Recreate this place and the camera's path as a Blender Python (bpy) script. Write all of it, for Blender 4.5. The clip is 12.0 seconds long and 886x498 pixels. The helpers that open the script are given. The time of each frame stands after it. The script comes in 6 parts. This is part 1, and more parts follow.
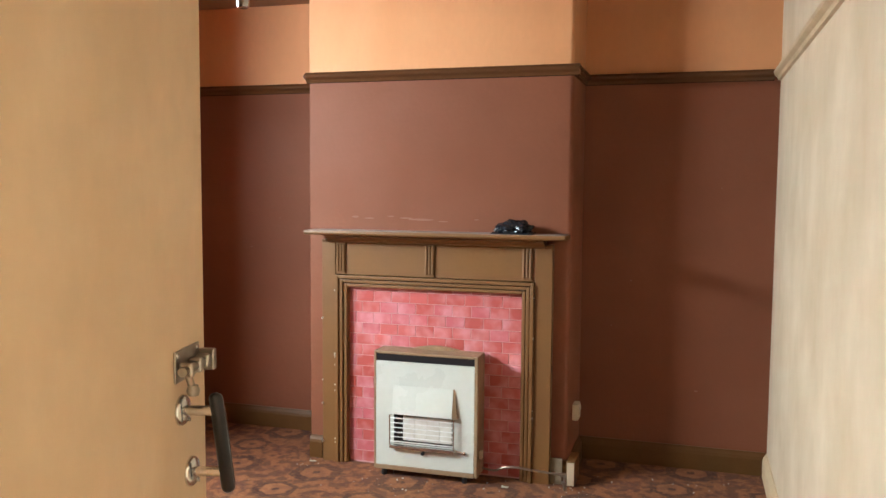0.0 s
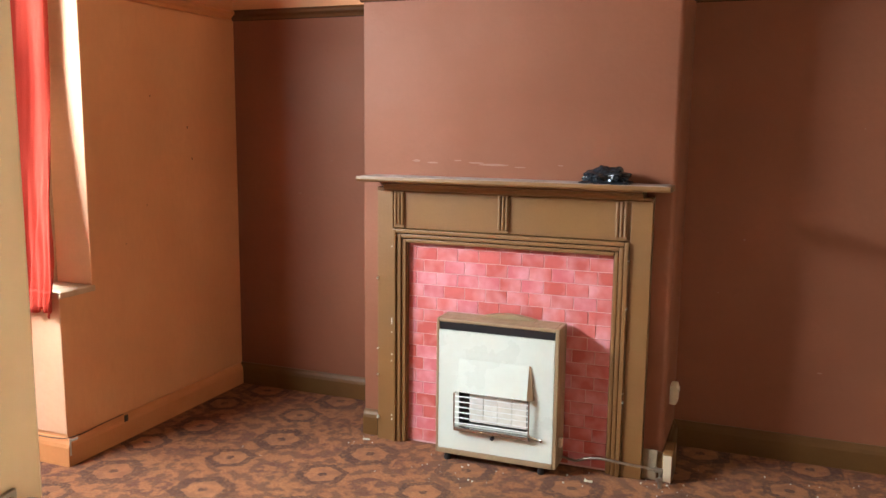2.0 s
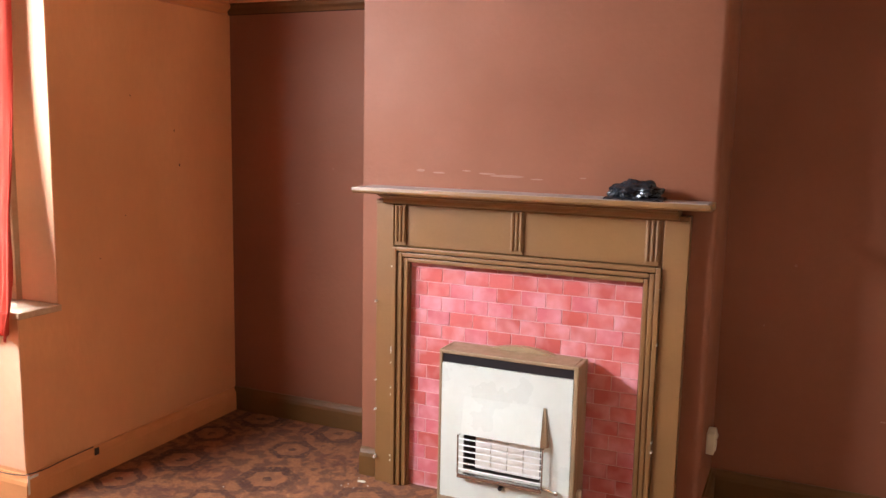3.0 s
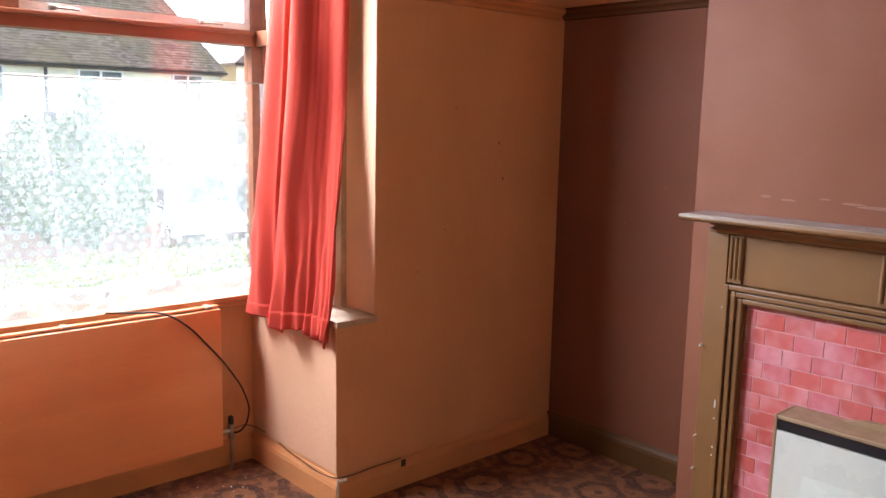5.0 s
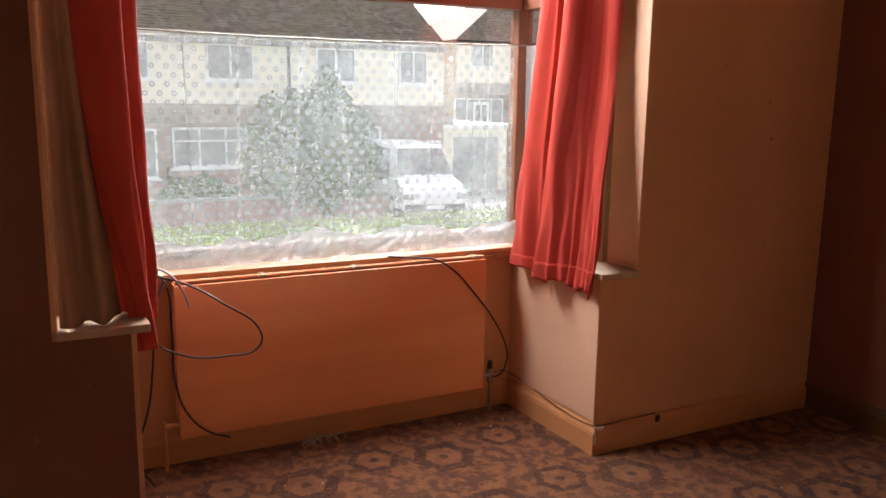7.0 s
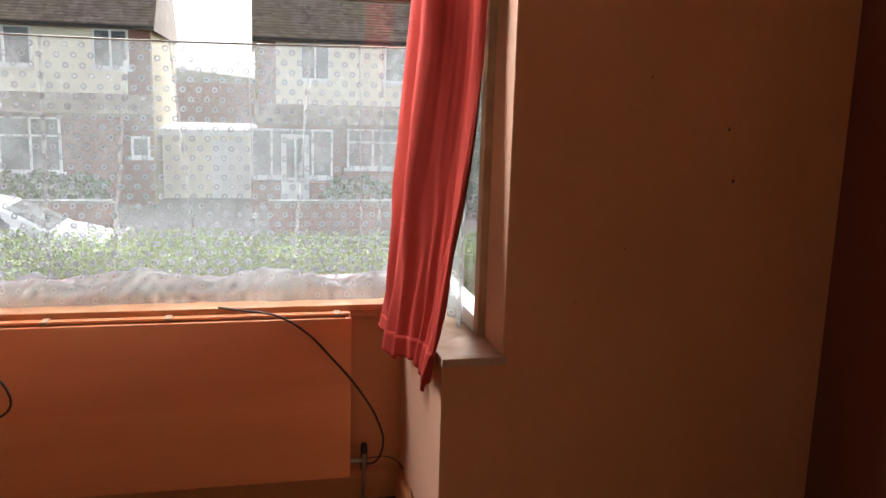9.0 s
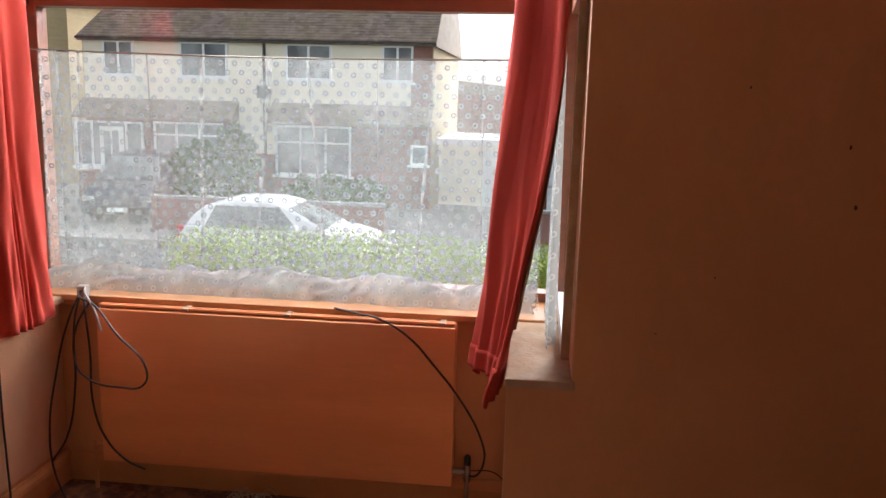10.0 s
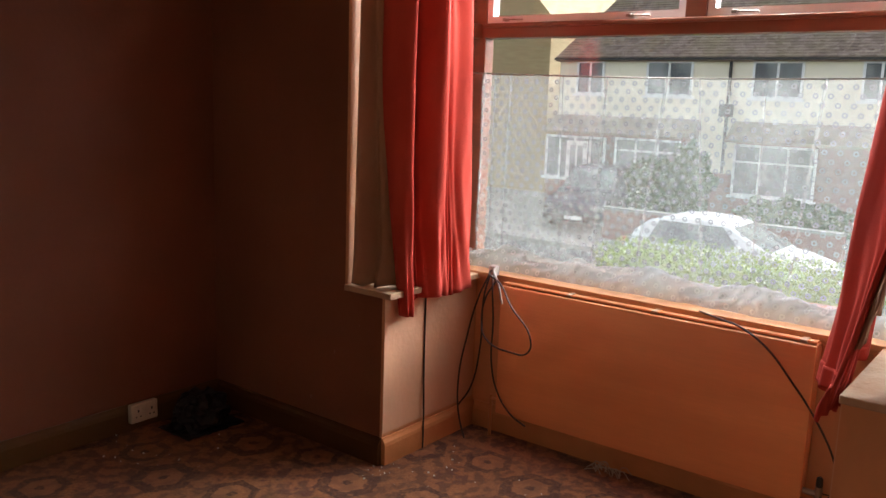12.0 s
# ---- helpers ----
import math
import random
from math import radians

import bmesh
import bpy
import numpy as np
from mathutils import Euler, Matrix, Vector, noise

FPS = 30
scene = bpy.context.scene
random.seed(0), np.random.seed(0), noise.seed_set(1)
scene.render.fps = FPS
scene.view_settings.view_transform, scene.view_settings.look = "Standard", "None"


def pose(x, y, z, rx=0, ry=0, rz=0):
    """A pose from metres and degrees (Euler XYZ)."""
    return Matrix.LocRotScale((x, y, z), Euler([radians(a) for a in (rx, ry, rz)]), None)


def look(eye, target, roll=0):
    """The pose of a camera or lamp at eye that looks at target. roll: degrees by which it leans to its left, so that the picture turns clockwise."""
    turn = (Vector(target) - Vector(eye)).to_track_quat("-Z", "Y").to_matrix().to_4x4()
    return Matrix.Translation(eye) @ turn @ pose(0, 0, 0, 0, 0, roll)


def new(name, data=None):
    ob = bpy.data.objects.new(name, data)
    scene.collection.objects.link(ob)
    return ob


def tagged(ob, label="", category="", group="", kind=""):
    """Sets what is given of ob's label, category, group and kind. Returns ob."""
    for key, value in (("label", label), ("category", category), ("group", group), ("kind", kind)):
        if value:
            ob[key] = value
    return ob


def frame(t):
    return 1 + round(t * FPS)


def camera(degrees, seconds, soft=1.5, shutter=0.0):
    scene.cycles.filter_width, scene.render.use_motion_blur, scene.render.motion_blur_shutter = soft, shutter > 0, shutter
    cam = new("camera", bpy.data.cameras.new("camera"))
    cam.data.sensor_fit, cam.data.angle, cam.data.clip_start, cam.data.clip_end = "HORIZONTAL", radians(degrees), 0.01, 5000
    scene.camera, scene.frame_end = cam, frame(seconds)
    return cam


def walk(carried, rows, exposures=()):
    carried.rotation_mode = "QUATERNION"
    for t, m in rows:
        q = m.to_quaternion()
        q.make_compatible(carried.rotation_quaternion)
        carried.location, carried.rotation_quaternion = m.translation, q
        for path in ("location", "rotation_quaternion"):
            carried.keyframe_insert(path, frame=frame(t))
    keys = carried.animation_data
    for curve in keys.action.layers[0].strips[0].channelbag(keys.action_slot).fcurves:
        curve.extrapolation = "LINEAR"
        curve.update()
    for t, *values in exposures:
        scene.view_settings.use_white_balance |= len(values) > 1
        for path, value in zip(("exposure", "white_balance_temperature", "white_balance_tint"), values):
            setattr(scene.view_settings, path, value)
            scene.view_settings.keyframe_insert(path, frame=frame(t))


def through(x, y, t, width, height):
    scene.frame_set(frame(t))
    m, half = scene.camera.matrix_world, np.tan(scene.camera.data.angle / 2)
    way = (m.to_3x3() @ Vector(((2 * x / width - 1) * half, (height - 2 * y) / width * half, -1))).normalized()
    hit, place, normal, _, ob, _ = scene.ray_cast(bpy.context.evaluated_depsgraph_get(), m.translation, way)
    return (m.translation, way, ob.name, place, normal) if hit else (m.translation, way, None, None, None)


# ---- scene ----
cam = camera(56.1, 12.0)
PATH = [
    (0, (1.868, -4.127, 1.508), (1.291, -2.218, 1.354), 0.4),
    (0.5, (1.856, -4.077, 1.51), (1.189, -2.201, 1.319), 0.5),
    (1, (1.794, -3.951, 1.503), (1.086, -2.095, 1.271), 0.5),
    (1.5, (1.714, -3.769, 1.506), (0.993, -1.923, 1.236), 0.4),
    (2, (1.628, -3.511, 1.503), (0.912, -1.668, 1.205), 0.6),
    (2.5, (1.604, -3.276, 1.489), (0.874, -1.435, 1.204), 0.9),
    (4.5, (1.48, -2.673, 1.56), (0.202, -1.165, 1.257), 1.0),
    (5, (1.49, -2.697, 1.564), (0.023, -1.372, 1.26), 1.2),
    (5.5, (1.47, -2.759, 1.538), (-0.14, -1.615, 1.224), 1.1),
    (6, (1.497, -2.876, 1.505), (-0.187, -1.846, 1.183), 1.0),
    (6.5, (1.511, -3.038, 1.456), (-0.211, -2.078, 1.124), 0.9),
    (7, (1.465, -2.974, 1.483), (-0.274, -2.057, 1.117), 0.9),
    (7.5, (1.392, -2.664, 1.485), (-0.363, -1.779, 1.116), 0.9),
    (9.5, (1.142, -1.069, 1.572), (-0.818, -0.92, 1.202), 1.7),
    (10, (1.174, -0.802, 1.577), (-0.781, -1.02, 1.215), 1.5),
    (10.5, (1.257, -0.61, 1.597), (-0.633, -1.161, 1.247), 1.8),
    (11, (1.379, -0.487, 1.604), (-0.41, -1.308, 1.255), 1.9),
    (11.5, (1.416, -0.401, 1.6), (-0.259, -1.435, 1.25), 1.9),
    (12, (1.413, -0.386, 1.582), (-0.149, -1.584, 1.229), 2.0),
]
EXPOSURES = [(0.0, 2.9, 5800, -1), (1.0, 3.05, 5800, 0), (1.5, 3.15, 5800, -1), (2.0, 3.15, 5750, -1), (2.5, 3.2, 6050, 11), (4.5, 2.78, 5650, 11), (5.0, 2.58, 5600, 9), (5.5, 2.52, 5550, 8), (6.0, 2.22, 5700, 9), (6.5, 1.85, 6050, 12), (7.5, 1.65, 6050, 12), (9.5, 1.4, 5950, 13), (10.5, 1.43, 5950, 12), (11.0, 1.32, 6000, 11), (12.0, 1.5, 6000, 11)]
walk(cam, [(t, look(e, g, r)) for t, e, g, r in PATH], EXPOSURES)

# ---- world, sun, large lights ----
world = bpy.data.worlds.new("overcast_sky")
scene.world = world
world.use_nodes = True
wn = world.node_tree
sky = wn.nodes.new("ShaderNodeTexSky")
sky.sky_type, sky.sun_disc = "NISHITA", False
sky.sun_elevation, sky.sun_rotation = radians(29), radians(-65)
sky.air_density, sky.dust_density, sky.ozone_density = 1.0, 6.0, 1.0
SKY_DULL = wn.nodes.new("ShaderNodeHueSaturation")
SKY_DULL.inputs["Saturation"].default_value = 0.25
wn.links.new(sky.outputs[0], SKY_DULL.inputs["Color"])
wn.links.new(SKY_DULL.outputs[0], wn.nodes["Background"].inputs["Color"])
wn.nodes["Background"].inputs["Strength"].default_value = 0.15

sun_data = bpy.data.lights.new("sun", "SUN")
sun_data.energy, sun_data.angle, sun_data.color = 1.5, radians(25), (1.0, 0.96, 0.9)
sun = new("sun", sun_data)
sun.matrix_world = look((-30, 14, 18), (0, 0, 0))


def opening_fill(name, m, width, height, watts):
    data = bpy.data.lights.new(name, "AREA")
    data.spread = radians(140)
    data.shape, data.size, data.size_y, data.energy, data.color = "RECTANGLE", width, height, watts, (0.96, 0.98, 1.0)
    lamp = new(name, data)
    lamp.matrix_world = m
    return lamp


# lamp added at an assumed, unseen hall doorway to brighten the open door
opening_fill("fill_hall_doorway", look((-1.9, -4.5, 1.15), (0, -4.5, 1.0)), 0.9, 2.0, 48)
# lamp added above view in the bay's top opening, lifting the room's daylight
opening_fill("fill_bay_top", look((-1.99, -2.08, 2.27), (0.3, -0.9, 0.9)), 1.7, 0.26, 24)


# ---- materials ----
def nodes_of(name):
    m = bpy.data.materials.new(name)
    m.use_nodes = True
    t = m.node_tree
    return m, t, t.nodes["Principled BSDF"]


def add(t, kind, links=None, operation="", data_type="", blend_type=""):
    n = t.nodes.new(kind)
    if operation:
        n.operation = operation
    if data_type:
        n.data_type = data_type
    if blend_type:
        n.blend_type = blend_type
    for k, v in (links or {}).items():
        if isinstance(v, bpy.types.NodeSocket):
            t.links.new(v, n.inputs[k])
        else:
            n.inputs[k].default_value = v
    return n


def math_node(t, op, a, b=0.0, c=0.0):
    return add(t, "ShaderNodeMath", {0: a, 1: b, 2: c}, operation=op).outputs[0]


def mix_rgb(t, fac, a, b, blend="MIX"):
    n = add(t, "ShaderNodeMix", data_type="RGBA", blend_type=blend)
    for key, v in (("Factor_Float", fac), ("A_Color", a), ("B_Color", b)):
        s = next(i for i in n.inputs if i.identifier == key)
        if isinstance(v, bpy.types.NodeSocket):
            t.links.new(v, s)
        else:
            s.default_value = v
    return next(o for o in n.outputs if o.identifier == "Result_Color")


def rgba(c, k=1.0):
    return (c[0] * k, c[1] * k, c[2] * k, 1.0)


def noise_fac(t, coord, scale, detail=4.0, low=0.35, high=0.65, stretch=None):
    src = coord
    if stretch:
        src = add(t, "ShaderNodeMapping", {"Vector": coord, "Scale": stretch}).outputs[0]
    n = add(t, "ShaderNodeTexNoise", {"Vector": src, "Scale": scale, "Detail": detail})
    return add(t, "ShaderNodeMapRange", {"Value": n.outputs[0], "From Min": low, "From Max": high}).outputs[0]


def paint(name, color, rough=0.5, stain=None, amount=0.25, big=1.6, fine=60.0, bump=0.08, metal=0.0, stretch=None, island=0.0, spec=0.5):
    """A worn surface: broad stains, fine grain and a light relief."""
    m, t, b = nodes_of(name)
    co = add(t, "ShaderNodeTexCoord").outputs["Object"]
    stain = stain or tuple(c * 0.72 for c in color)
    f1 = noise_fac(t, co, big, 5.0, 0.35, 0.7, stretch)
    f2 = noise_fac(t, co, fine, 3.0, 0.3, 0.7, stretch)
    col = mix_rgb(t, math_node(t, "MULTIPLY", f1, amount), rgba(color), rgba(stain))
    col = mix_rgb(t, math_node(t, "MULTIPLY", f2, amount * 0.5), col, rgba(color, 0.82))
    if island:
        r = add(t, "ShaderNodeObjectInfo").outputs["Random"]
        col = mix_rgb(t, math_node(t, "MULTIPLY", r, island), col, rgba(color, 0.55))
    t.links.new(col, b.inputs["Base Color"])
    rr = add(t, "ShaderNodeMapRange", {"Value": f1, "To Min": rough * 0.88, "To Max": min(1.0, rough * 1.15)}).outputs[0]
    t.links.new(rr, b.inputs["Roughness"])
    b.inputs["Metallic"].default_value = metal
    b.inputs["Specular IOR Level"].default_value = spec
    if bump:
        h = math_node(t, "ADD", f2, math_node(t, "MULTIPLY", f1, 1.5))
        bp = add(t, "ShaderNodeBump", {"Height": h, "Strength": bump, "Distance": 0.01})
        t.links.new(bp.outputs[0], b.inputs["Normal"])
    return m


MAUVE = paint("mauve_brown_wall_paint", (0.212, 0.078, 0.041), 0.62, (0.148, 0.049, 0.023), 0.45, 1.6, 45, 0.06, spec=0.2)
PEACH = paint("peach_wall_paint", (0.69, 0.340, 0.158), 0.6, (0.53, 0.235, 0.090), 0.5, 1.9, 40, 0.06, spec=0.25, stretch=(1, 1, 0.5))
CREAM = paint("cream_wall_paint", (0.62, 0.50, 0.355), 0.55, (0.45, 0.33, 0.19), 0.65, 3.2, 14, 0.06, stretch=(1, 1.0, 0.8))
DOOR_CREAM = paint("cream_gloss_door_paint", (0.71, 0.535, 0.345), 0.4, (0.53, 0.36, 0.195), 0.7, 5.0, 30, 0.05, stretch=(1, 1, 0.6))
CEIL = paint("ceiling_paint", (0.36, 0.23, 0.14), 0.8, None, 0.2)
OLIVE = paint("olive_brown_gloss_paint", (0.185, 0.088, 0.027), 0.42, (0.13, 0.058, 0.018), 0.4, 4, 70, 0.05)
RAIL_BROWN = paint("dark_brown_gloss_paint", (0.105, 0.045, 0.018), 0.22, (0.06, 0.027, 0.01), 0.4, 4, 60, 0.03, spec=0.5)
SKIRT_BROWN = paint("brown_skirting_paint", (0.120, 0.055, 0.016), 0.5, (0.07, 0.032, 0.01), 0.5, 5, 60, 0.06, spec=0.2)
RAIL_PEACH = paint("peach_gloss_paint", (0.60, 0.26, 0.10), 0.45, (0.42, 0.17, 0.06), 0.45, 5, 60, 0.06, spec=0.25)
RAIL_CREAM = paint("cream_gloss_paint", (0.62, 0.47, 0.29), 0.35, (0.4, 0.28, 0.14), 0.5, 5, 60, 0.06)
# stretched bands put the radiator's soft horizontal reflections into its colour
ORANGE = paint("orange_radiator_enamel", (0.86, 0.355, 0.140), 0.38, (0.70, 0.25, 0.080), 0.6, 2.2, 30, 0.03, stretch=(1, 0.25, 3))
# the wall's peach made paler, window light put into the colour
PEACH_LIT = paint("window_lit_peach_paint", (0.70, 0.41, 0.25), 0.6, (0.56, 0.29, 0.15), 0.4, 2.0, 40, 0.06, spec=0.25)
SILL = paint("worn_sill_paint", (0.56, 0.40, 0.27), 0.7, (0.36, 0.20, 0.10), 0.7, 9, 50, 0.15, spec=0.15)
SILL_ORANGE = paint("orange_sill_paint", (0.60, 0.29, 0.12), 0.38, (0.42, 0.18, 0.07), 0.4, 6, 50, 0.06)
WINDOW_WOOD = paint("varnished_window_wood", (0.24, 0.085, 0.04), 0.35, (0.13, 0.045, 0.02), 0.55, 5, 50, 0.08, stretch=(4, 0.6, 4))
WHITE_ENAMEL = paint("white_heater_enamel", (0.56, 0.575, 0.52), 0.3, (0.50, 0.48, 0.39), 0.3, 5, 40, 0.02)
HEATER_WOOD = paint("wood_effect_heater_case", (0.29, 0.19, 0.105), 0.45, (0.19, 0.12, 0.06), 0.5, 8, 60, 0.05, stretch=(3, 3, 0.4))
BLACK = paint("black_plastic", (0.012, 0.012, 0.014), 0.35, None, 0.2, 20, 80, 0.02)
BAG = paint("black_polythene", (0.012, 0.014, 0.018), 0.22, None, 0.2, 20, 80, 0.1)
BAG_DULL = paint("dusty_black_polythene", (0.010, 0.009, 0.010), 0.5, (0.03, 0.025, 0.025), 0.4, 14, 80, 0.1, spec=0.25)
BRIGHT_BAR = paint("bright_plated_bar", (0.85, 0.85, 0.83), 0.35, (0.6, 0.55, 0.48), 0.4, 25, 90, 0.03, metal=0.35)
CHROME = paint("tarnished_chrome", (0.7, 0.7, 0.68), 0.22, (0.35, 0.3, 0.24), 0.5, 25, 90, 0.03, metal=1.0)
STEEL = paint("dull_steel", (0.42, 0.39, 0.34), 0.38, (0.2, 0.15, 0.1), 0.6, 25, 90, 0.05, metal=1.0)
WHITE_PLASTIC = paint("aged_white_plastic", (0.58, 0.52, 0.40), 0.45, (0.42, 0.34, 0.22), 0.4, 20, 80, 0.03)
CABLE = paint("dark_brown_cable", (0.035, 0.018, 0.012), 0.5, None, 0.2, 30, 80, 0.0)
CABLE_GREY = paint("grey_cable", (0.4, 0.36, 0.33), 0.5, None, 0.2, 30, 80, 0.0)
SOOT = paint("dark_heater_recess", (0.03, 0.024, 0.02), 0.6, (0.1, 0.05, 0.03), 0.6, 18, 60, 0.05)
RADIANT = paint("white_ceramic_radiant", (0.75, 0.72, 0.66), 0.6, (0.5, 0.42, 0.32), 0.4, 20, 60, 0.1)
CRUMB = paint("plaster_crumbs", (0.7, 0.66, 0.58), 0.8, None, 0.4, 40, 90, 0.1)
DUST = paint("grey_dust_film", (0.34, 0.25, 0.22), 0.9, (0.2, 0.12, 0.08), 0.8, 9, 120, 0.1)
STRAW = paint("dry_grey_fibre", (0.42, 0.36, 0.28), 0.8, None, 0.4, 40, 90, 0.1)
PLASTER_DULL = paint("dull_bare_plaster", (0.24, 0.18, 0.11), 0.8, (0.13, 0.09, 0.05), 0.6, 20, 80, 0.1)


def fabric(name, color, dark, through=0.35, rough=0.9, sheen=0.5):
    m, t, b = nodes_of(name)
    co = add(t, "ShaderNodeTexCoord").outputs["Object"]
    f = noise_fac(t, co, 7.0, 5.0, 0.3, 0.75, (1, 1, 0.35))
    g = noise_fac(t, co, 260.0, 2.0, 0.3, 0.7)
    col = mix_rgb(t, math_node(t, "MULTIPLY", f, 0.6), rgba(color), rgba(dark))
    col = mix_rgb(t, math_node(t, "MULTIPLY", g, 0.25), col, rgba(dark))
    t.links.new(col, b.inputs["Base Color"])
    b.inputs["Roughness"].default_value = rough
    b.inputs["Sheen Weight"].default_value = sheen
    b.inputs["Specular IOR Level"].default_value = 0.08
    bp = add(t, "ShaderNodeBump", {"Height": g, "Strength": 0.15, "Distance": 0.002})
    t.links.new(bp.outputs[0], b.inputs["Normal"])
    tr = add(t, "ShaderNodeBsdfTranslucent", {"Color": col})
    mx = add(t, "ShaderNodeMixShader", {0: through, 1: b.outputs[0], 2: tr.outputs[0]})
    t.links.new(mx.outputs[0], t.nodes["Material Output"].inputs["Surface"])
    return m


RED_CLOTH = fabric("coral_red_curtain_cloth", (0.55, 0.072, 0.046), (0.32, 0.028, 0.019), 0.04, sheen=0.03)
LINING = fabric("beige_curtain_lining", (0.42, 0.25, 0.155), (0.28, 0.15, 0.085), 0.22, sheen=0.0)


def net_material(name, thin):
    """White net: a fine open weave with rows of small denser rings."""
    m, t, b = nodes_of(name)
    co = add(t, "ShaderNodeTexCoord").outputs["Object"]
    xyz = add(t, "ShaderNodeSeparateXYZ", {0: co})
    y, z = xyz.outputs[1], xyz.outputs[2]

    def ring(oy, oz):
        a = math_node(t, "SUBTRACT", math_node(t, "FRACT", math_node(t, "MULTIPLY_ADD", y, 1 / 0.055, oy)), 0.5)
        c = math_node(t, "SUBTRACT", math_node(t, "FRACT", math_node(t, "MULTIPLY_ADD", z, 1 / 0.070, oz)), 0.5)
        a, c = math_node(t, "MULTIPLY", a, 0.055), math_node(t, "MULTIPLY", c, 0.070)
        d = math_node(t, "SQRT", math_node(t, "ADD", math_node(t, "MULTIPLY", a, a), math_node(t, "MULTIPLY", c, c)))
        return math_node(t, "LESS_THAN", math_node(t, "ABSOLUTE", math_node(t, "SUBTRACT", d, 0.0080)), 0.0029)

    rings = math_node(t, "MAXIMUM", ring(0.0, 0.0), ring(0.5, 0.5))
    weave = noise_fac(t, co, 5.0, 3.0, 0.3, 0.7, (1, 2, 0.6))
    open_fac = math_node(t, "MULTIPLY_ADD", weave, -0.15, thin)
    open_fac = math_node(t, "MULTIPLY_ADD", rings, -0.48, open_fac)
    dif = add(t, "ShaderNodeBsdfDiffuse", {"Color": (0.52, 0.50, 0.505, 1)})
    trl = add(t, "ShaderNodeBsdfTranslucent", {"Color": mix_rgb(t, rings, (0.45, 0.495, 0.47, 1), (0.23, 0.24, 0.235, 1))})
    cloth = add(t, "ShaderNodeMixShader", {0: 0.5, 1: dif.outputs[0], 2: trl.outputs[0]})
    clear = add(t, "ShaderNodeBsdfTransparent", {"Color": (1, 1, 1, 1)})
    mx = add(t, "ShaderNodeMixShader", {0: open_fac, 1: cloth.outputs[0], 2: clear.outputs[0]})
    t.links.new(mx.outputs[0], t.nodes["Material Output"].inputs["Surface"])
    return m


NET = net_material("white_ring_pattern_net", 0.79)
NET_BUNCHED = net_material("bunched_white_net", 0.56)


def glass_material():
    m, t, b = nodes_of("window_glass")
    b.inputs["Base Color"].default_value = (0.96, 0.98, 0.97, 1)
    b.inputs["Transmission Weight"].default_value = 1.0
    b.inputs["Roughness"].default_value = 0.0
    b.inputs["IOR"].default_value = 1.45
    return m


GLASS = glass_material()


def dark_glass():
    m, t, b = nodes_of("far_window_glass")
    co = add(t, "ShaderNodeTexCoord").outputs["Object"]
    f = noise_fac(t, co, 1.2, 2.0, 0.4, 0.6)
    t.links.new(mix_rgb(t, f, (0.10, 0.115, 0.12, 1), (0.27, 0.29, 0.285, 1)), b.inputs["Base Color"])
    b.inputs["Roughness"].default_value = 0.08
    return m


FAR_GLASS = dark_glass()


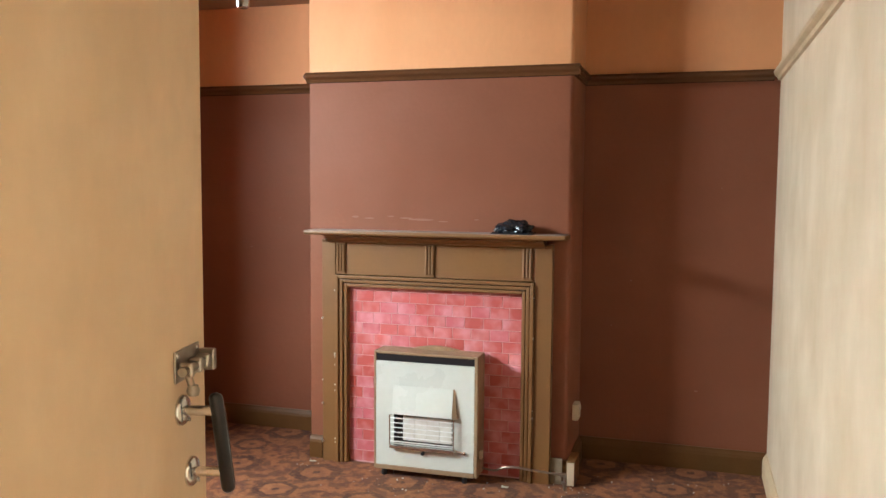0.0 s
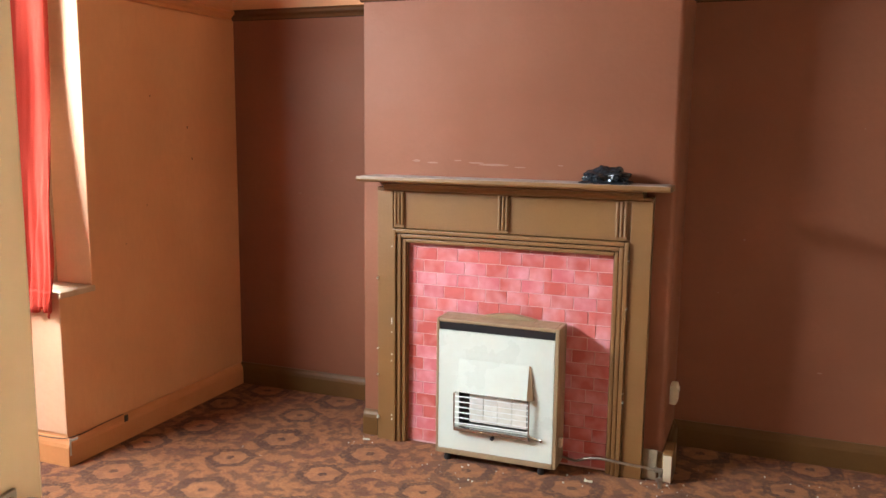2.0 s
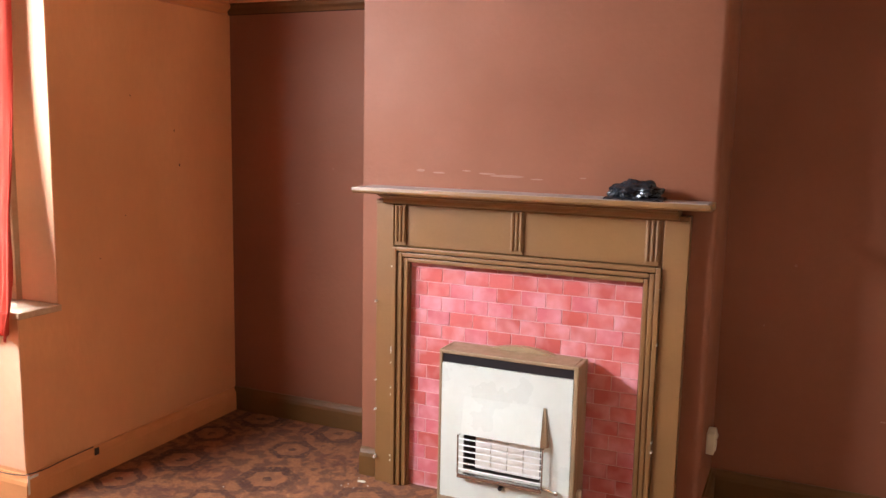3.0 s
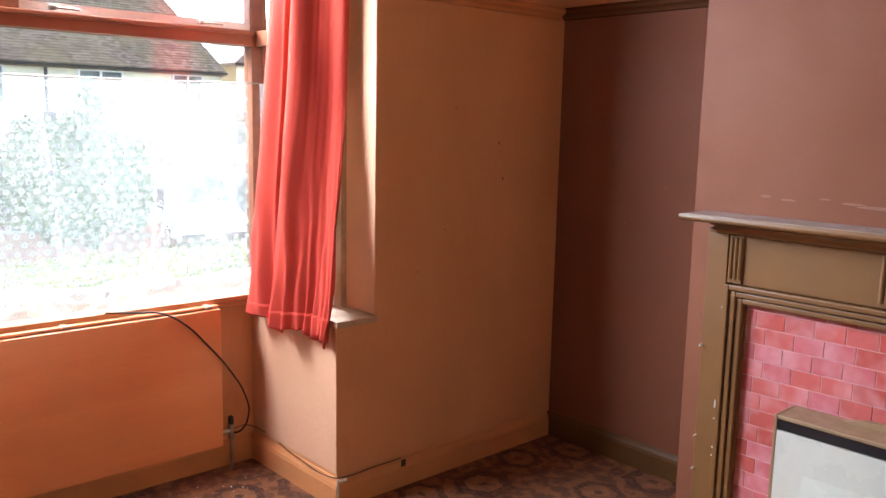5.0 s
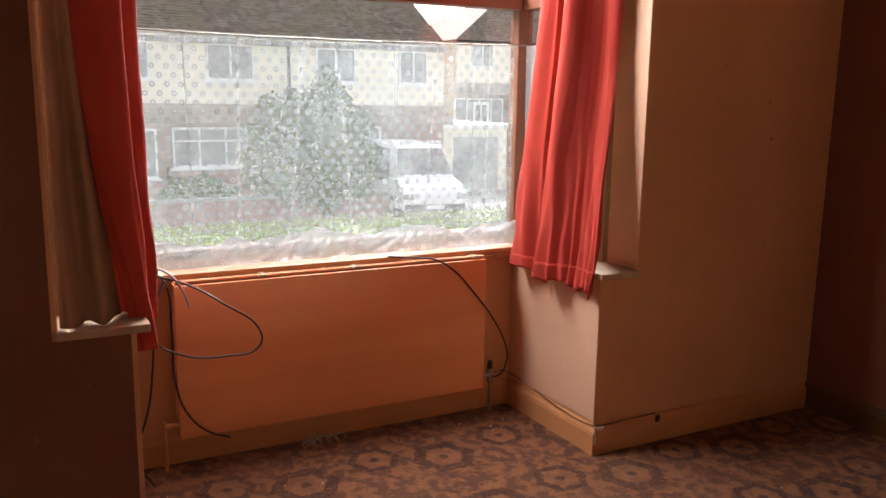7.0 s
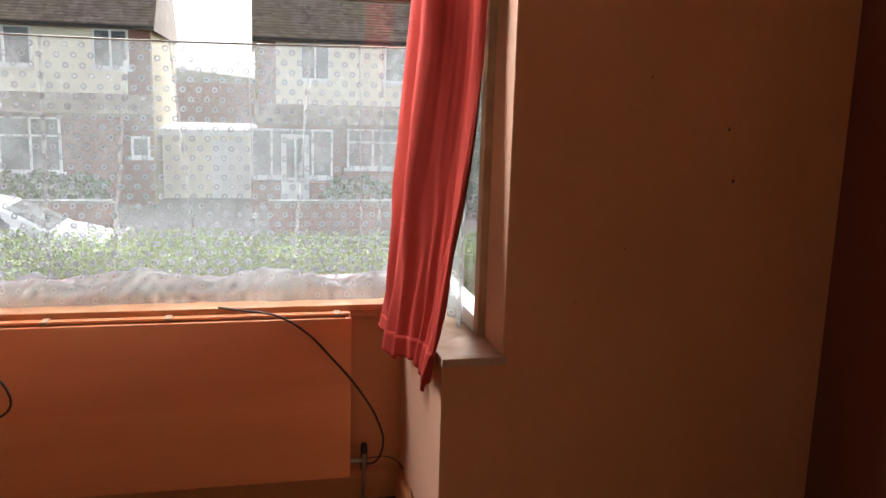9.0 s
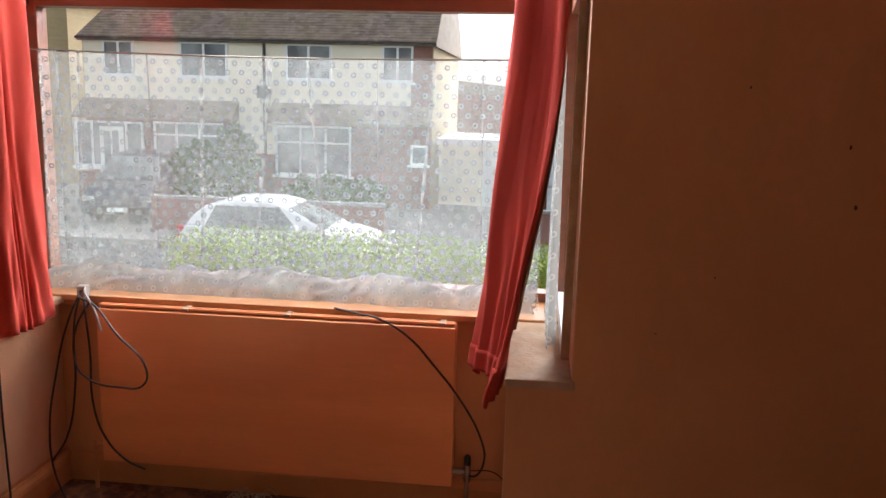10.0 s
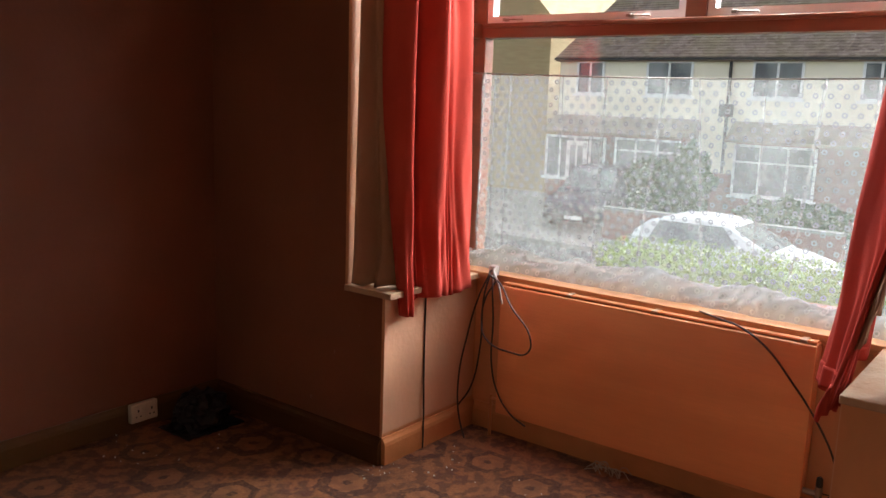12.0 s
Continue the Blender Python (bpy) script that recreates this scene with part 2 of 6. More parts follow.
def carpet_material():
    """Patterned carpet: staggered hexagonal medallions in terracotta and maroon brown."""
    m, t, b = nodes_of("hexagon_pattern_carpet")
    co = add(t, "ShaderNodeTexCoord").outputs["Object"]
    wob = add(t, "ShaderNodeTexNoise", {"Vector": co, "Scale": 30.0, "Detail": 8.0, "Roughness": 0.75})
    off = add(t, "ShaderNodeVectorMath", {0: wob.outputs["Color"], 1: (0.5, 0.5, 0.5)}, operation="SUBTRACT")
    off = add(t, "ShaderNodeVectorMath", {0: off.outputs[0], "Scale": 0.058}, operation="SCALE")
    pos = add(t, "ShaderNodeVectorMath", {0: co, 1: off.outputs[0]}, operation="ADD")
    xyz = add(t, "ShaderNodeSeparateXYZ", {0: pos.outputs[0]})
    A, B = 0.47, 0.6

    def hexd(ox, oy):
        u = math_node(t, "FRACT", math_node(t, "MULTIPLY_ADD", xyz.outputs[0], 1 / A, ox))
        v = math_node(t, "FRACT", math_node(t, "MULTIPLY_ADD", xyz.outputs[1], 1 / B, oy))
        u = math_node(t, "ABSOLUTE", math_node(t, "MULTIPLY", math_node(t, "SUBTRACT", u, 0.5), A))
        v = math_node(t, "ABSOLUTE", math_node(t, "MULTIPLY", math_node(t, "SUBTRACT", v, 0.5), B))
        return math_node(t, "MAXIMUM", u, math_node(t, "MULTIPLY_ADD", v, 0.9, math_node(t, "MULTIPLY", u, 0.5)))

    def band(d, lo, hi):
        return math_node(t, "MULTIPLY", math_node(t, "GREATER_THAN", d, lo), math_node(t, "LESS_THAN", d, hi))

    da = hexd(0.5 - 0.009 / A, 0.5 + 0.243 / B)
    db = hexd(0.5 - 0.386 / A, 0.5 + 0.520 / B)
    dc = hexd(0.5 - 0.245 / A, 0.5 + 0.30 / B)
    dd = hexd(0.5 - 0.155 / A, 0.5 + 0.56 / B)
    dark = math_node(t, "MAXIMUM", band(da, 0.075, 0.128), band(db, 0.070, 0.104))
    dark = math_node(t, "MAXIMUM", dark, math_node(t, "MAXIMUM", band(da, 0.0, 0.02), band(db, 0.0, 0.018)))
    broken = noise_fac(t, co, 46.0, 5.0, 0.36, 0.5)
    dark = math_node(t, "MULTIPLY", dark, math_node(t, "MULTIPLY_ADD", broken, 0.65, 0.35))
    mid = math_node(t, "MAXIMUM", band(dc, 0.035, 0.09), band(dd, 0.03, 0.085))
    flower = noise_fac(t, co, 22.0, 4.0, 0.42, 0.58)
    mid = math_node(t, "MULTIPLY", mid, flower)
    tuft = noise_fac(t, co, 330.0, 2.0, 0.25, 0.75)
    worn = noise_fac(t, co, 3.0, 4.0, 0.35, 0.7)
    mott = noise_fac(t, co, 17.0, 8.0, 0.46, 0.56)
    fine = noise_fac(t, co, 90.0, 3.0, 0.38, 0.62)
    col = mix_rgb(t, math_node(t, "MULTIPLY", mott, 0.74), (0.343, 0.133, 0.044, 1), (0.090, 0.027, 0.014, 1))
    col = mix_rgb(t, math_node(t, "MULTIPLY", fine, 0.4), col, (0.078, 0.027, 0.014, 1))
    col = mix_rgb(t, math_node(t, "MULTIPLY", mid, 0.8), col, (0.101, 0.027, 0.018, 1))
    col = mix_rgb(t, math_node(t, "MULTIPLY", dark, math_node(t, "MULTIPLY_ADD", fine, -0.45, 1.0)), col, (0.043, 0.012, 0.008, 1))
    inner = math_node(t, "MAXIMUM", band(da, 0.02, 0.078), band(db, 0.018, 0.072))
    col = mix_rgb(t, math_node(t, "MULTIPLY", inner, 0.45), col, (0.359, 0.144, 0.053, 1))
    col = mix_rgb(t, math_node(t, "MULTIPLY", worn, 0.3), col, (0.203, 0.072, 0.027, 1))
    col = mix_rgb(t, math_node(t, "MULTIPLY", tuft, 0.35), col, (0.039, 0.014, 0.009, 1))
    t.links.new(col, b.inputs["Base Color"])
    b.inputs["Roughness"].default_value = 0.95
    b.inputs["Sheen Weight"].default_value = 0.0
    h = math_node(t, "ADD", tuft, math_node(t, "MULTIPLY", dark, -0.6))
    bp = add(t, "ShaderNodeBump", {"Height": h, "Strength": 0.5, "Distance": 0.004})
    t.links.new(bp.outputs[0], b.inputs["Normal"])
    return m


CARPET = carpet_material()


def tile_material():
    m, t, b = nodes_of("pink_glazed_brick_tile")
    co = add(t, "ShaderNodeTexCoord").outputs["Object"]
    r = add(t, "ShaderNodeObjectInfo").outputs["Random"]
    moved = add(t, "ShaderNodeCombineXYZ", {0: math_node(t, "MULTIPLY", r, 37.0), 2: math_node(t, "MULTIPLY", r, 91.0)})
    pos = add(t, "ShaderNodeVectorMath", {0: co, 1: moved.outputs[0]}, operation="ADD").outputs[0]
    f = noise_fac(t, pos, 9.0, 2.0, 0.42, 0.72)
    g = noise_fac(t, pos, 42.0, 3.0, 0.35, 0.7)
    v = math_node(t, "FRACT", math_node(t, "MULTIPLY", r, 7.31))
    col = mix_rgb(t, r, (0.40, 0.075, 0.060, 1), (0.52, 0.125, 0.115, 1))
    col = mix_rgb(t, math_node(t, "MULTIPLY", math_node(t, "GREATER_THAN", v, 0.72), 0.45), col, (0.50, 0.14, 0.20, 1))
    col = mix_rgb(t, math_node(t, "MULTIPLY", f, 0.8), col, (0.66, 0.34, 0.37, 1))
    col = mix_rgb(t, math_node(t, "MULTIPLY", g, 0.22), col, (0.36, 0.07, 0.06, 1))
    t.links.new(col, b.inputs["Base Color"])
    b.inputs["Roughness"].default_value = 0.3
    return m


TILE = tile_material()
GROUT = paint("pink_grout", (0.60, 0.34, 0.33), 0.6, None, 0.3)

# outdoors
BRICK_FAR = paint("red_brick_far", (0.24, 0.11, 0.08), 0.85, (0.15, 0.07, 0.05), 0.5, 3, 12, 0.1)
RENDER_FAR = paint("cream_render_far", (0.86, 0.80, 0.63), 0.85, (0.68, 0.61, 0.45), 0.4, 1.5, 12, 0.05)
def roof_material():
    m, t, b = nodes_of("weathered_roof_tiles_far")
    co = add(t, "ShaderNodeTexCoord").outputs["Object"]
    cell = add(t, "ShaderNodeTexVoronoi", {"Vector": add(t, "ShaderNodeMapping", {"Vector": co, "Scale": (7, 5, 7)}).outputs[0], "Scale": 1.0})
    pick = add(t, "ShaderNodeSeparateXYZ", {0: cell.outputs["Color"]}).outputs[0]
    moss = noise_fac(t, co, 1.1, 5.0, 0.4, 0.7)
    fine = noise_fac(t, co, 14.0, 4.0, 0.4, 0.6)
    col = mix_rgb(t, pick, (0.16, 0.11, 0.088, 1), (0.34, 0.265, 0.215, 1))
    col = mix_rgb(t, math_node(t, "MULTIPLY", moss, 0.5), col, (0.25, 0.215, 0.10, 1))
    col = mix_rgb(t, math_node(t, "MULTIPLY", fine, 0.4), col, (0.13, 0.09, 0.07, 1))
    t.links.new(col, b.inputs["Base Color"])
    b.inputs["Roughness"].default_value = 0.85
    bp = add(t, "ShaderNodeBump", {"Height": pick, "Strength": 0.4, "Distance": 0.03})
    t.links.new(bp.outputs[0], b.inputs["Normal"])
    return m


TILE_FAR = roof_material()
SAND_BRICK = paint("yellow_tile_hung_wall", (0.38, 0.30, 0.15), 0.85, (0.27, 0.205, 0.10), 0.6, 3, 20, 0.2, stretch=(1, 0.6, 4))
WHITE_FAR = paint("white_window_frame_far", (0.8, 0.8, 0.78), 0.5, None, 0.1)
ASPHALT = paint("road_asphalt", (0.055, 0.055, 0.056), 0.9, (0.08, 0.08, 0.08), 0.5, 1, 30, 0.1)
PAVING = paint("grey_paving", (0.25, 0.24, 0.22), 0.85, (0.18, 0.17, 0.16), 0.5, 1.5, 20, 0.1)
GRASS = paint("garden_grass", (0.10, 0.14, 0.035), 0.9, (0.16, 0.15, 0.06), 0.6, 1.5, 30, 0.2)
LEAF = paint("hedge_leaf", (0.27, 0.36, 0.05), 0.7, (0.12, 0.18, 0.03), 0.8, 3, 30, 0.0, island=0.3, spec=0.12)
LEAF_DARK = paint("shrub_leaf", (0.055, 0.12, 0.035), 0.75, (0.03, 0.07, 0.02), 0.8, 2, 30, 0.0, spec=0.1)
BARK = paint("bark", (0.12, 0.08, 0.05), 0.9, None, 0.5, 10, 60, 0.2)
CAR_WHITE = paint("white_car_paint", (0.82, 0.82, 0.82), 0.2, None, 0.05, 2, 20, 0.0)
CAR_DARK = paint("dark_blue_car_paint", (0.04, 0.05, 0.075), 0.25, None, 0.05, 2, 20, 0.0)
RUBBER = paint("tyre_rubber", (0.02, 0.02, 0.02), 0.8, None, 0.2)
RED_LENS = paint("red_lamp_lens", (0.45, 0.02, 0.02), 0.2, None, 0.1)


# ---- building helpers ----
def box(bm, x0, x1, y0, y1, z0, z1, bevel=0.0, mat=0):
    made = bmesh.ops.create_cube(bm, size=1.0)
    vs = made["verts"]
    for v in vs:
        v.co = Vector(((x0 + x1) / 2 + v.co.x * (x1 - x0), (y0 + y1) / 2 + v.co.y * (y1 - y0), (z0 + z1) / 2 + v.co.z * (z1 - z0)))
    fs = set(f for v in vs for f in v.link_faces)
    for f in fs:
        f.material_index = mat
    if bevel:
        es = list(set(e for v in vs for e in v.link_edges))
        r = bmesh.ops.bevel(bm, geom=es, offset=bevel, segments=2, profile=0.5, affect="EDGES")
        for f in r["faces"]:
            f.material_index = mat
    return vs


def tube(bm, a, b, r0, r1=None, seg=12, caps=True):
    """A round bar from a to b."""
    a, b = Vector(a), Vector(b)
    r1 = r0 if r1 is None else r1
    q = (b - a).to_track_quat("Z", "Y").to_matrix().to_4x4()
    m = Matrix.Translation((a + b) / 2) @ q
    return bmesh.ops.create_cone(bm, cap_ends=caps, segments=seg, radius1=r0, radius2=r1, depth=(b - a).length, matrix=m)["verts"]


def lathe(bm, profile, m=None, seg=20):
    """Turns (radius, height) pairs round z."""
    m = m or Matrix()
    rings = []
    for r, h in profile:
        rings.append([bm.verts.new(m @ Vector((r * math.cos(2 * math.pi * i / seg), r * math.sin(2 * math.pi * i / seg), h))) for i in range(seg)])
    for p, q in zip(rings, rings[1:]):
        for i in range(seg):
            bm.faces.new((p[i], p[(i + 1) % seg], q[(i + 1) % seg], q[i]))
    bm.faces.new(list(reversed(rings[0])))
    bm.faces.new(rings[-1])


def extrude_profile(bm, pts, axis, a0, a1):
    """A closed 2D outline swept along x or y: axis 'x' takes (y, z) pairs, axis 'y' takes (x, z) pairs."""
    def at(p, a):
        return Vector((a, p[0], p[1])) if axis == "x" else Vector((p[0], a, p[1]))
    r0 = [bm.verts.new(at(p, a0)) for p in pts]
    r1 = [bm.verts.new(at(p, a1)) for p in pts]
    n = len(pts)
    for i in range(n):
        bm.faces.new((r0[i], r0[(i + 1) % n], r1[(i + 1) % n], r1[i]))
    bm.faces.new(list(reversed(r0)))
    bm.faces.new(r1)


def mesh_of(name, bm, materials, smooth=False):
    bmesh.ops.recalc_face_normals(bm, faces=bm.faces)
    me = bpy.data.meshes.new(name)
    bm.to_mesh(me)
    bm.free()
    for m in materials if isinstance(materials, (list, tuple)) else [materials]:
        me.materials.append(m)
    if smooth:
        for p in me.polygons:
            p.use_smooth = True
        me.set_sharp_from_angle(angle=radians(40))
    return me


def part(name, bm, material, parent=None, label="", smooth=False):
    ob = new(name, mesh_of(name, bm, material, smooth))
    ob.parent = parent
    if label:
        tagged(ob, label)
    return ob


def thing(name, label, category, group="", kind="", at=None):
    ob = new(name)
    ob.empty_display_size = 0.1
    if at is not None:
        ob.matrix_world = at
    return tagged(ob, label, category, group, kind)


def structure(name, bm, material, label, category="", smooth=False):
    return tagged(part(name, bm, material, None, "", smooth), label, category, "", "structure")


def boxes(*rows, bevel=0.0):
    bm = bmesh.new()
    for r in rows:
        box(bm, *r[:6], bevel=bevel, mat=r[6] if len(r) > 6 else 0)
    return bm


def cable(name, pts, radius, material, parent=None):
    """A round cable through the points, as a mesh."""
    cu = bpy.data.curves.new(name, "CURVE")
    cu.dimensions, cu.bevel_depth, cu.bevel_resolution, cu.resolution_u = "3D", radius, 2, 8
    sp = cu.splines.new("BEZIER")
    sp.bezier_points.add(len(pts) - 1)
    for bp, p in zip(sp.bezier_points, pts):
        bp.co = p
        bp.handle_left_type = bp.handle_right_type = "AUTO"
    tmp = bpy.data.objects.new("tmp", cu)
    scene.collection.objects.link(tmp)
    me = bpy.data.meshes.new_from_object(tmp.evaluated_get(bpy.context.evaluated_depsgraph_get()))
    bpy.data.objects.remove(tmp)
    me.name = name
    me.materials.clear()
    me.materials.append(material)
    for p in me.polygons:
        p.use_smooth = True
    ob = new(name, me)
    ob.parent = parent
    return ob


# ---- the room's shell ----
W, E, N, S, C = -1.155, 2.265, 0.44, -3.80, 2.57      # faces of the walls and the ceiling
RAIL = 2.07                                          # picture rail
BL, BR = -0.137, 1.285                               # chimney breast
PR, PL = -0.861, -2.658                              # bay opening under the sill
UR, UL = -0.674, -2.878                                # bay opening above the sill
SZ = 0.747                                           # underside of the side sills
WX = -2.05                                           # inner face of the bay window

structure("floor", boxes((W - 0.25, E + 0.2, -5.4, N + 0.2, -0.2, 0.0), (W - 0.9, W - 0.25, PL - 0.25, PR + 0.25, -0.2, 0.0)), CARPET, "worn brown and terracotta carpet with hexagon medallions", "carpet")
structure("ceiling", boxes((W - 1.1, E + 0.2, -5.4, N + 0.2, C, C + 0.15)), CEIL, "plain painted ceiling", "ceiling")
structure("wall_north", boxes((W - 0.2, E + 0.2, N, N + 0.2, 0, RAIL), (W - 0.2, E + 0.2, N, N + 0.2, RAIL, C, 1)), [MAUVE, PEACH],
          "mauve-brown wall with peach paint above the picture rail", "wall")


def chimney_breast():
    bm = bmesh.new()
    for z0, z1, k in ((0, RAIL, 0), (RAIL, C, 1)):
        vs = box(bm, BL, BR, 0, N + 0.1, z0, z1, mat=k)
        es = [e for e in set(e for v in vs for e in v.link_edges) if abs(e.verts[0].co.z - e.verts[1].co.z) > 0.1 and e.verts[0].co.y < 0.1]
        for e in es:
            wide = 0.022 if e.verts[0].co.x > 0.5 else 0.006
            bmesh.ops.bevel(bm, geom=[e], offset=wide, segments=4, profile=0.5, affect="EDGES")
    for f in bm.faces:
        f.material_index = 1 if f.calc_center_median().z > RAIL else 0
    structure("chimney_breast", bm, [MAUVE, PEACH], "mauve-brown chimney breast with peach paint above the rail", "chimney breast", smooth=True)


chimney_breast()
structure("wall_west_right", boxes((W - 0.2, W, PR, N, 0, SZ), (W - 0.2, W, UR, N, SZ, C)), PEACH, "peach painted pier beside the bay window", "wall")
structure("wall_west_left", boxes((W - 0.2, W, S, PL - 0.012, 0, SZ), (W - 0.2, W, S, UL - 0.012, SZ, RAIL), (W - 0.2, W, S, UL - 0.012, RAIL, C, 1), (W - 0.2, W - 0.002, PL - 0.012, PL, 0, SZ, 1), (W - 0.2, W - 0.002, UL - 0.012, UL, SZ, C, 1)), [MAUVE, PEACH],
          "mauve-brown pier beside the bay window", "wall")
structure("wall_bay_right", boxes((WX - 0.1, W - 0.2, PR, -0.58, -1.2, SZ)), PEACH, "low peach bay side wall", "wall")
structure("wall_bay_left", boxes((WX - 0.1, W - 0.2, -3.02, PL, -1.2, SZ)), PEACH, "low peach bay side wall", "wall")
structure("wall_bay_front", boxes((WX - 0.1, -1.83, PL, PR, -1.2, 0.759)), PEACH, "low peach wall behind the radiator", "wall")
# thin slabs over the peach walls carry the painted window light
structure("reveal_right", boxes((-1.82, W - 0.002, PR - 0.004, PR - 0.0001, 0.14, SZ - 0.001), (W - 0.199, W - 0.002, UR - 0.004, UR - 0.0001, SZ + 0.029, C - 0.001)), PEACH_LIT, "peach reveal of the bay opening, lightened for window light", "reveal")
structure("reveal_left", boxes((-1.82, W - 0.002, PL + 0.0001, PL + 0.004, 0.14, SZ - 0.001), (W - 0.199, W - 0.003, UL + 0.0001, UL + 0.004, SZ + 0.029, C - 0.001)), PEACH_LIT, "peach reveal of the bay opening, lightened for window light", "reveal")
structure("wall_east", boxes((E, E + 0.2, -5.4, N + 0.2, 0, C)), CREAM, "stained cream wall", "wall")
structure("wall_south", boxes((W - 0.2, 1.29, S - 0.12, S, 0, RAIL), (W - 0.2, 1.29, S - 0.12, S, RAIL, C, 1), (2.11, E, S - 0.12, S, 0, C, 1), (1.29, 2.11, S - 0.12, S, 2.06, C, 1)),
          [MAUVE, PEACH], "mauve-brown wall with the doorway", "wall")
structure("wall_hall_south", boxes((W - 0.7, E + 0.2, -5.4, -5.2, 0, C)), CREAM, "plain cream hall wall", "wall")
# unseen end wall; its doorway is assumed, to let the added lamp in
structure("wall_hall_west", boxes((W - 0.4, W - 0.2, -5.2, -4.98, 0, C), (W - 0.4, W - 0.2, -4.02, S - 0.12, 0, C), (W - 0.4, W - 0.2, -4.98, -4.02, 2.1, C)), CREAM,
          "plain cream hall wall with the front doorway", "wall")
# brickwork of the house over the bay and beside it
structure("wall_house_front", boxes((W - 0.4, W - 0.202, -0.56, N + 0.6, -1.2, 3.2), (W - 0.4, W - 0.202, S - 0.3, -3.04, -1.2, 3.2)), BRICK_FAR, "red brick house front", "wall")
structure("bay_roof", boxes((WX - 0.3, W - 0.21, -3.1, -0.5, C + 0.151, C + 0.3)), TILE_FAR, "flat bay roof", "roof")
structure("lintel_bay", boxes((WX - 0.1, WX, UL - 0.1, UR + 0.1, 2.42, C), (WX, W - 0.2, UR + 0.035, UR + 0.12, 2.42, C), (WX, W - 0.2, UL - 0.12, UL - 0.035, 2.42, C)), PEACH, "peach lintel above the bay window", "lintel")


def strip(name, material, label, category, pts, runs):
    """A moulding of one outline along several straight runs: (axis, fixed, side, a0, a1)."""
    for axis, fixed, side, a0, a1 in runs:
        bm = bmesh.new()
        extrude_profile(bm, [(fixed + side * d, z) for d, z in pts], axis, a0, a1)
        structure(name, bm, material, label, category)


SK = [(0, 0), (0.022, 0), (0.022, 0.085), (0.018, 0.1), (0.010, 0.112), (0.006, 0.122), (0, 0.122)]
RP = [(0, RAIL - 0.025), (0.012, RAIL - 0.022), (0.018, RAIL - 0.008), (0.034, RAIL + 0.004), (0.038, RAIL + 0.016), (0.028, RAIL + 0.03), (0, RAIL + 0.032)]
strip("baseboard", SKIRT_BROWN, "brown painted skirting board", "skirting board", SK,
      [("x", N, -1, W, BL), ("x", N, -1, BR, E), ("y", BR, 1, 0.14, N - 0.022), ("x", 0, -1, BL, -0.06), ("x", 0, -1, 1.205, BR), ("x", S, 1, W, 1.265)])
strip("baseboard", RAIL_PEACH, "peach skirting board with chipped paint", "skirting board", SK,
      [("y", W, 1, PR, N - 0.022), ("x", PR, -1, -1.83, W + 0.022), ("x", PL, 1, -1.83, W), ("y", -1.83, 1, PL + 0.022, PR - 0.022)])
strip("baseboard", RAIL_BROWN, "dark brown skirting board", "skirting board", SK, [("y", W, 1, S + 0.022, PL)])
strip("baseboard", RAIL_CREAM, "cream skirting board with scuffed paint", "skirting board", SK, [("y", E, -1, S, N - 0.022)])
strip("picture_rail", RAIL_BROWN, "dark brown gloss picture rail", "picture rail", RP,
      [("x", N, -1, W, BL), ("x", N, -1, BR, E - 0.03), ("x", 0, -1, BL - 0.012, BR + 0.03), ("y", BR, 1, 0.0, N - 0.038), ("y", BL, -1, 0.0, N - 0.038), ("x", S, 1, W, 1.265)])
strip("picture_rail", RAIL_PEACH, "peach picture rail", "picture rail", RP, [("y", W, 1, UR, N - 0.038)])
strip("picture_rail", RAIL_CREAM, "cream picture rail", "picture rail", RP, [("y", E, -1, S, N)])

# sills
structure("window_sill_right", boxes((-1.81, W + 0.012, -0.870, UR + 0.006, SZ, SZ + 0.027), bevel=0.004), SILL, "flaking cream side sill", "window sill")
structure("window_sill_left", boxes((-1.81, W + 0.012, UL - 0.006, PL + 0.045, SZ, SZ + 0.027), bevel=0.004), SILL, "flaking cream side sill", "window sill")
structure("window_sill_front", boxes((WX - 0.04, -1.775, PL - 0.2, PR + 0.2, 0.760, 0.785), (-1.805, -1.785, PL + 0.01, PR - 0.01, 0.738, 0.759), bevel=0.004), SILL_ORANGE, "orange painted front sill", "window sill")


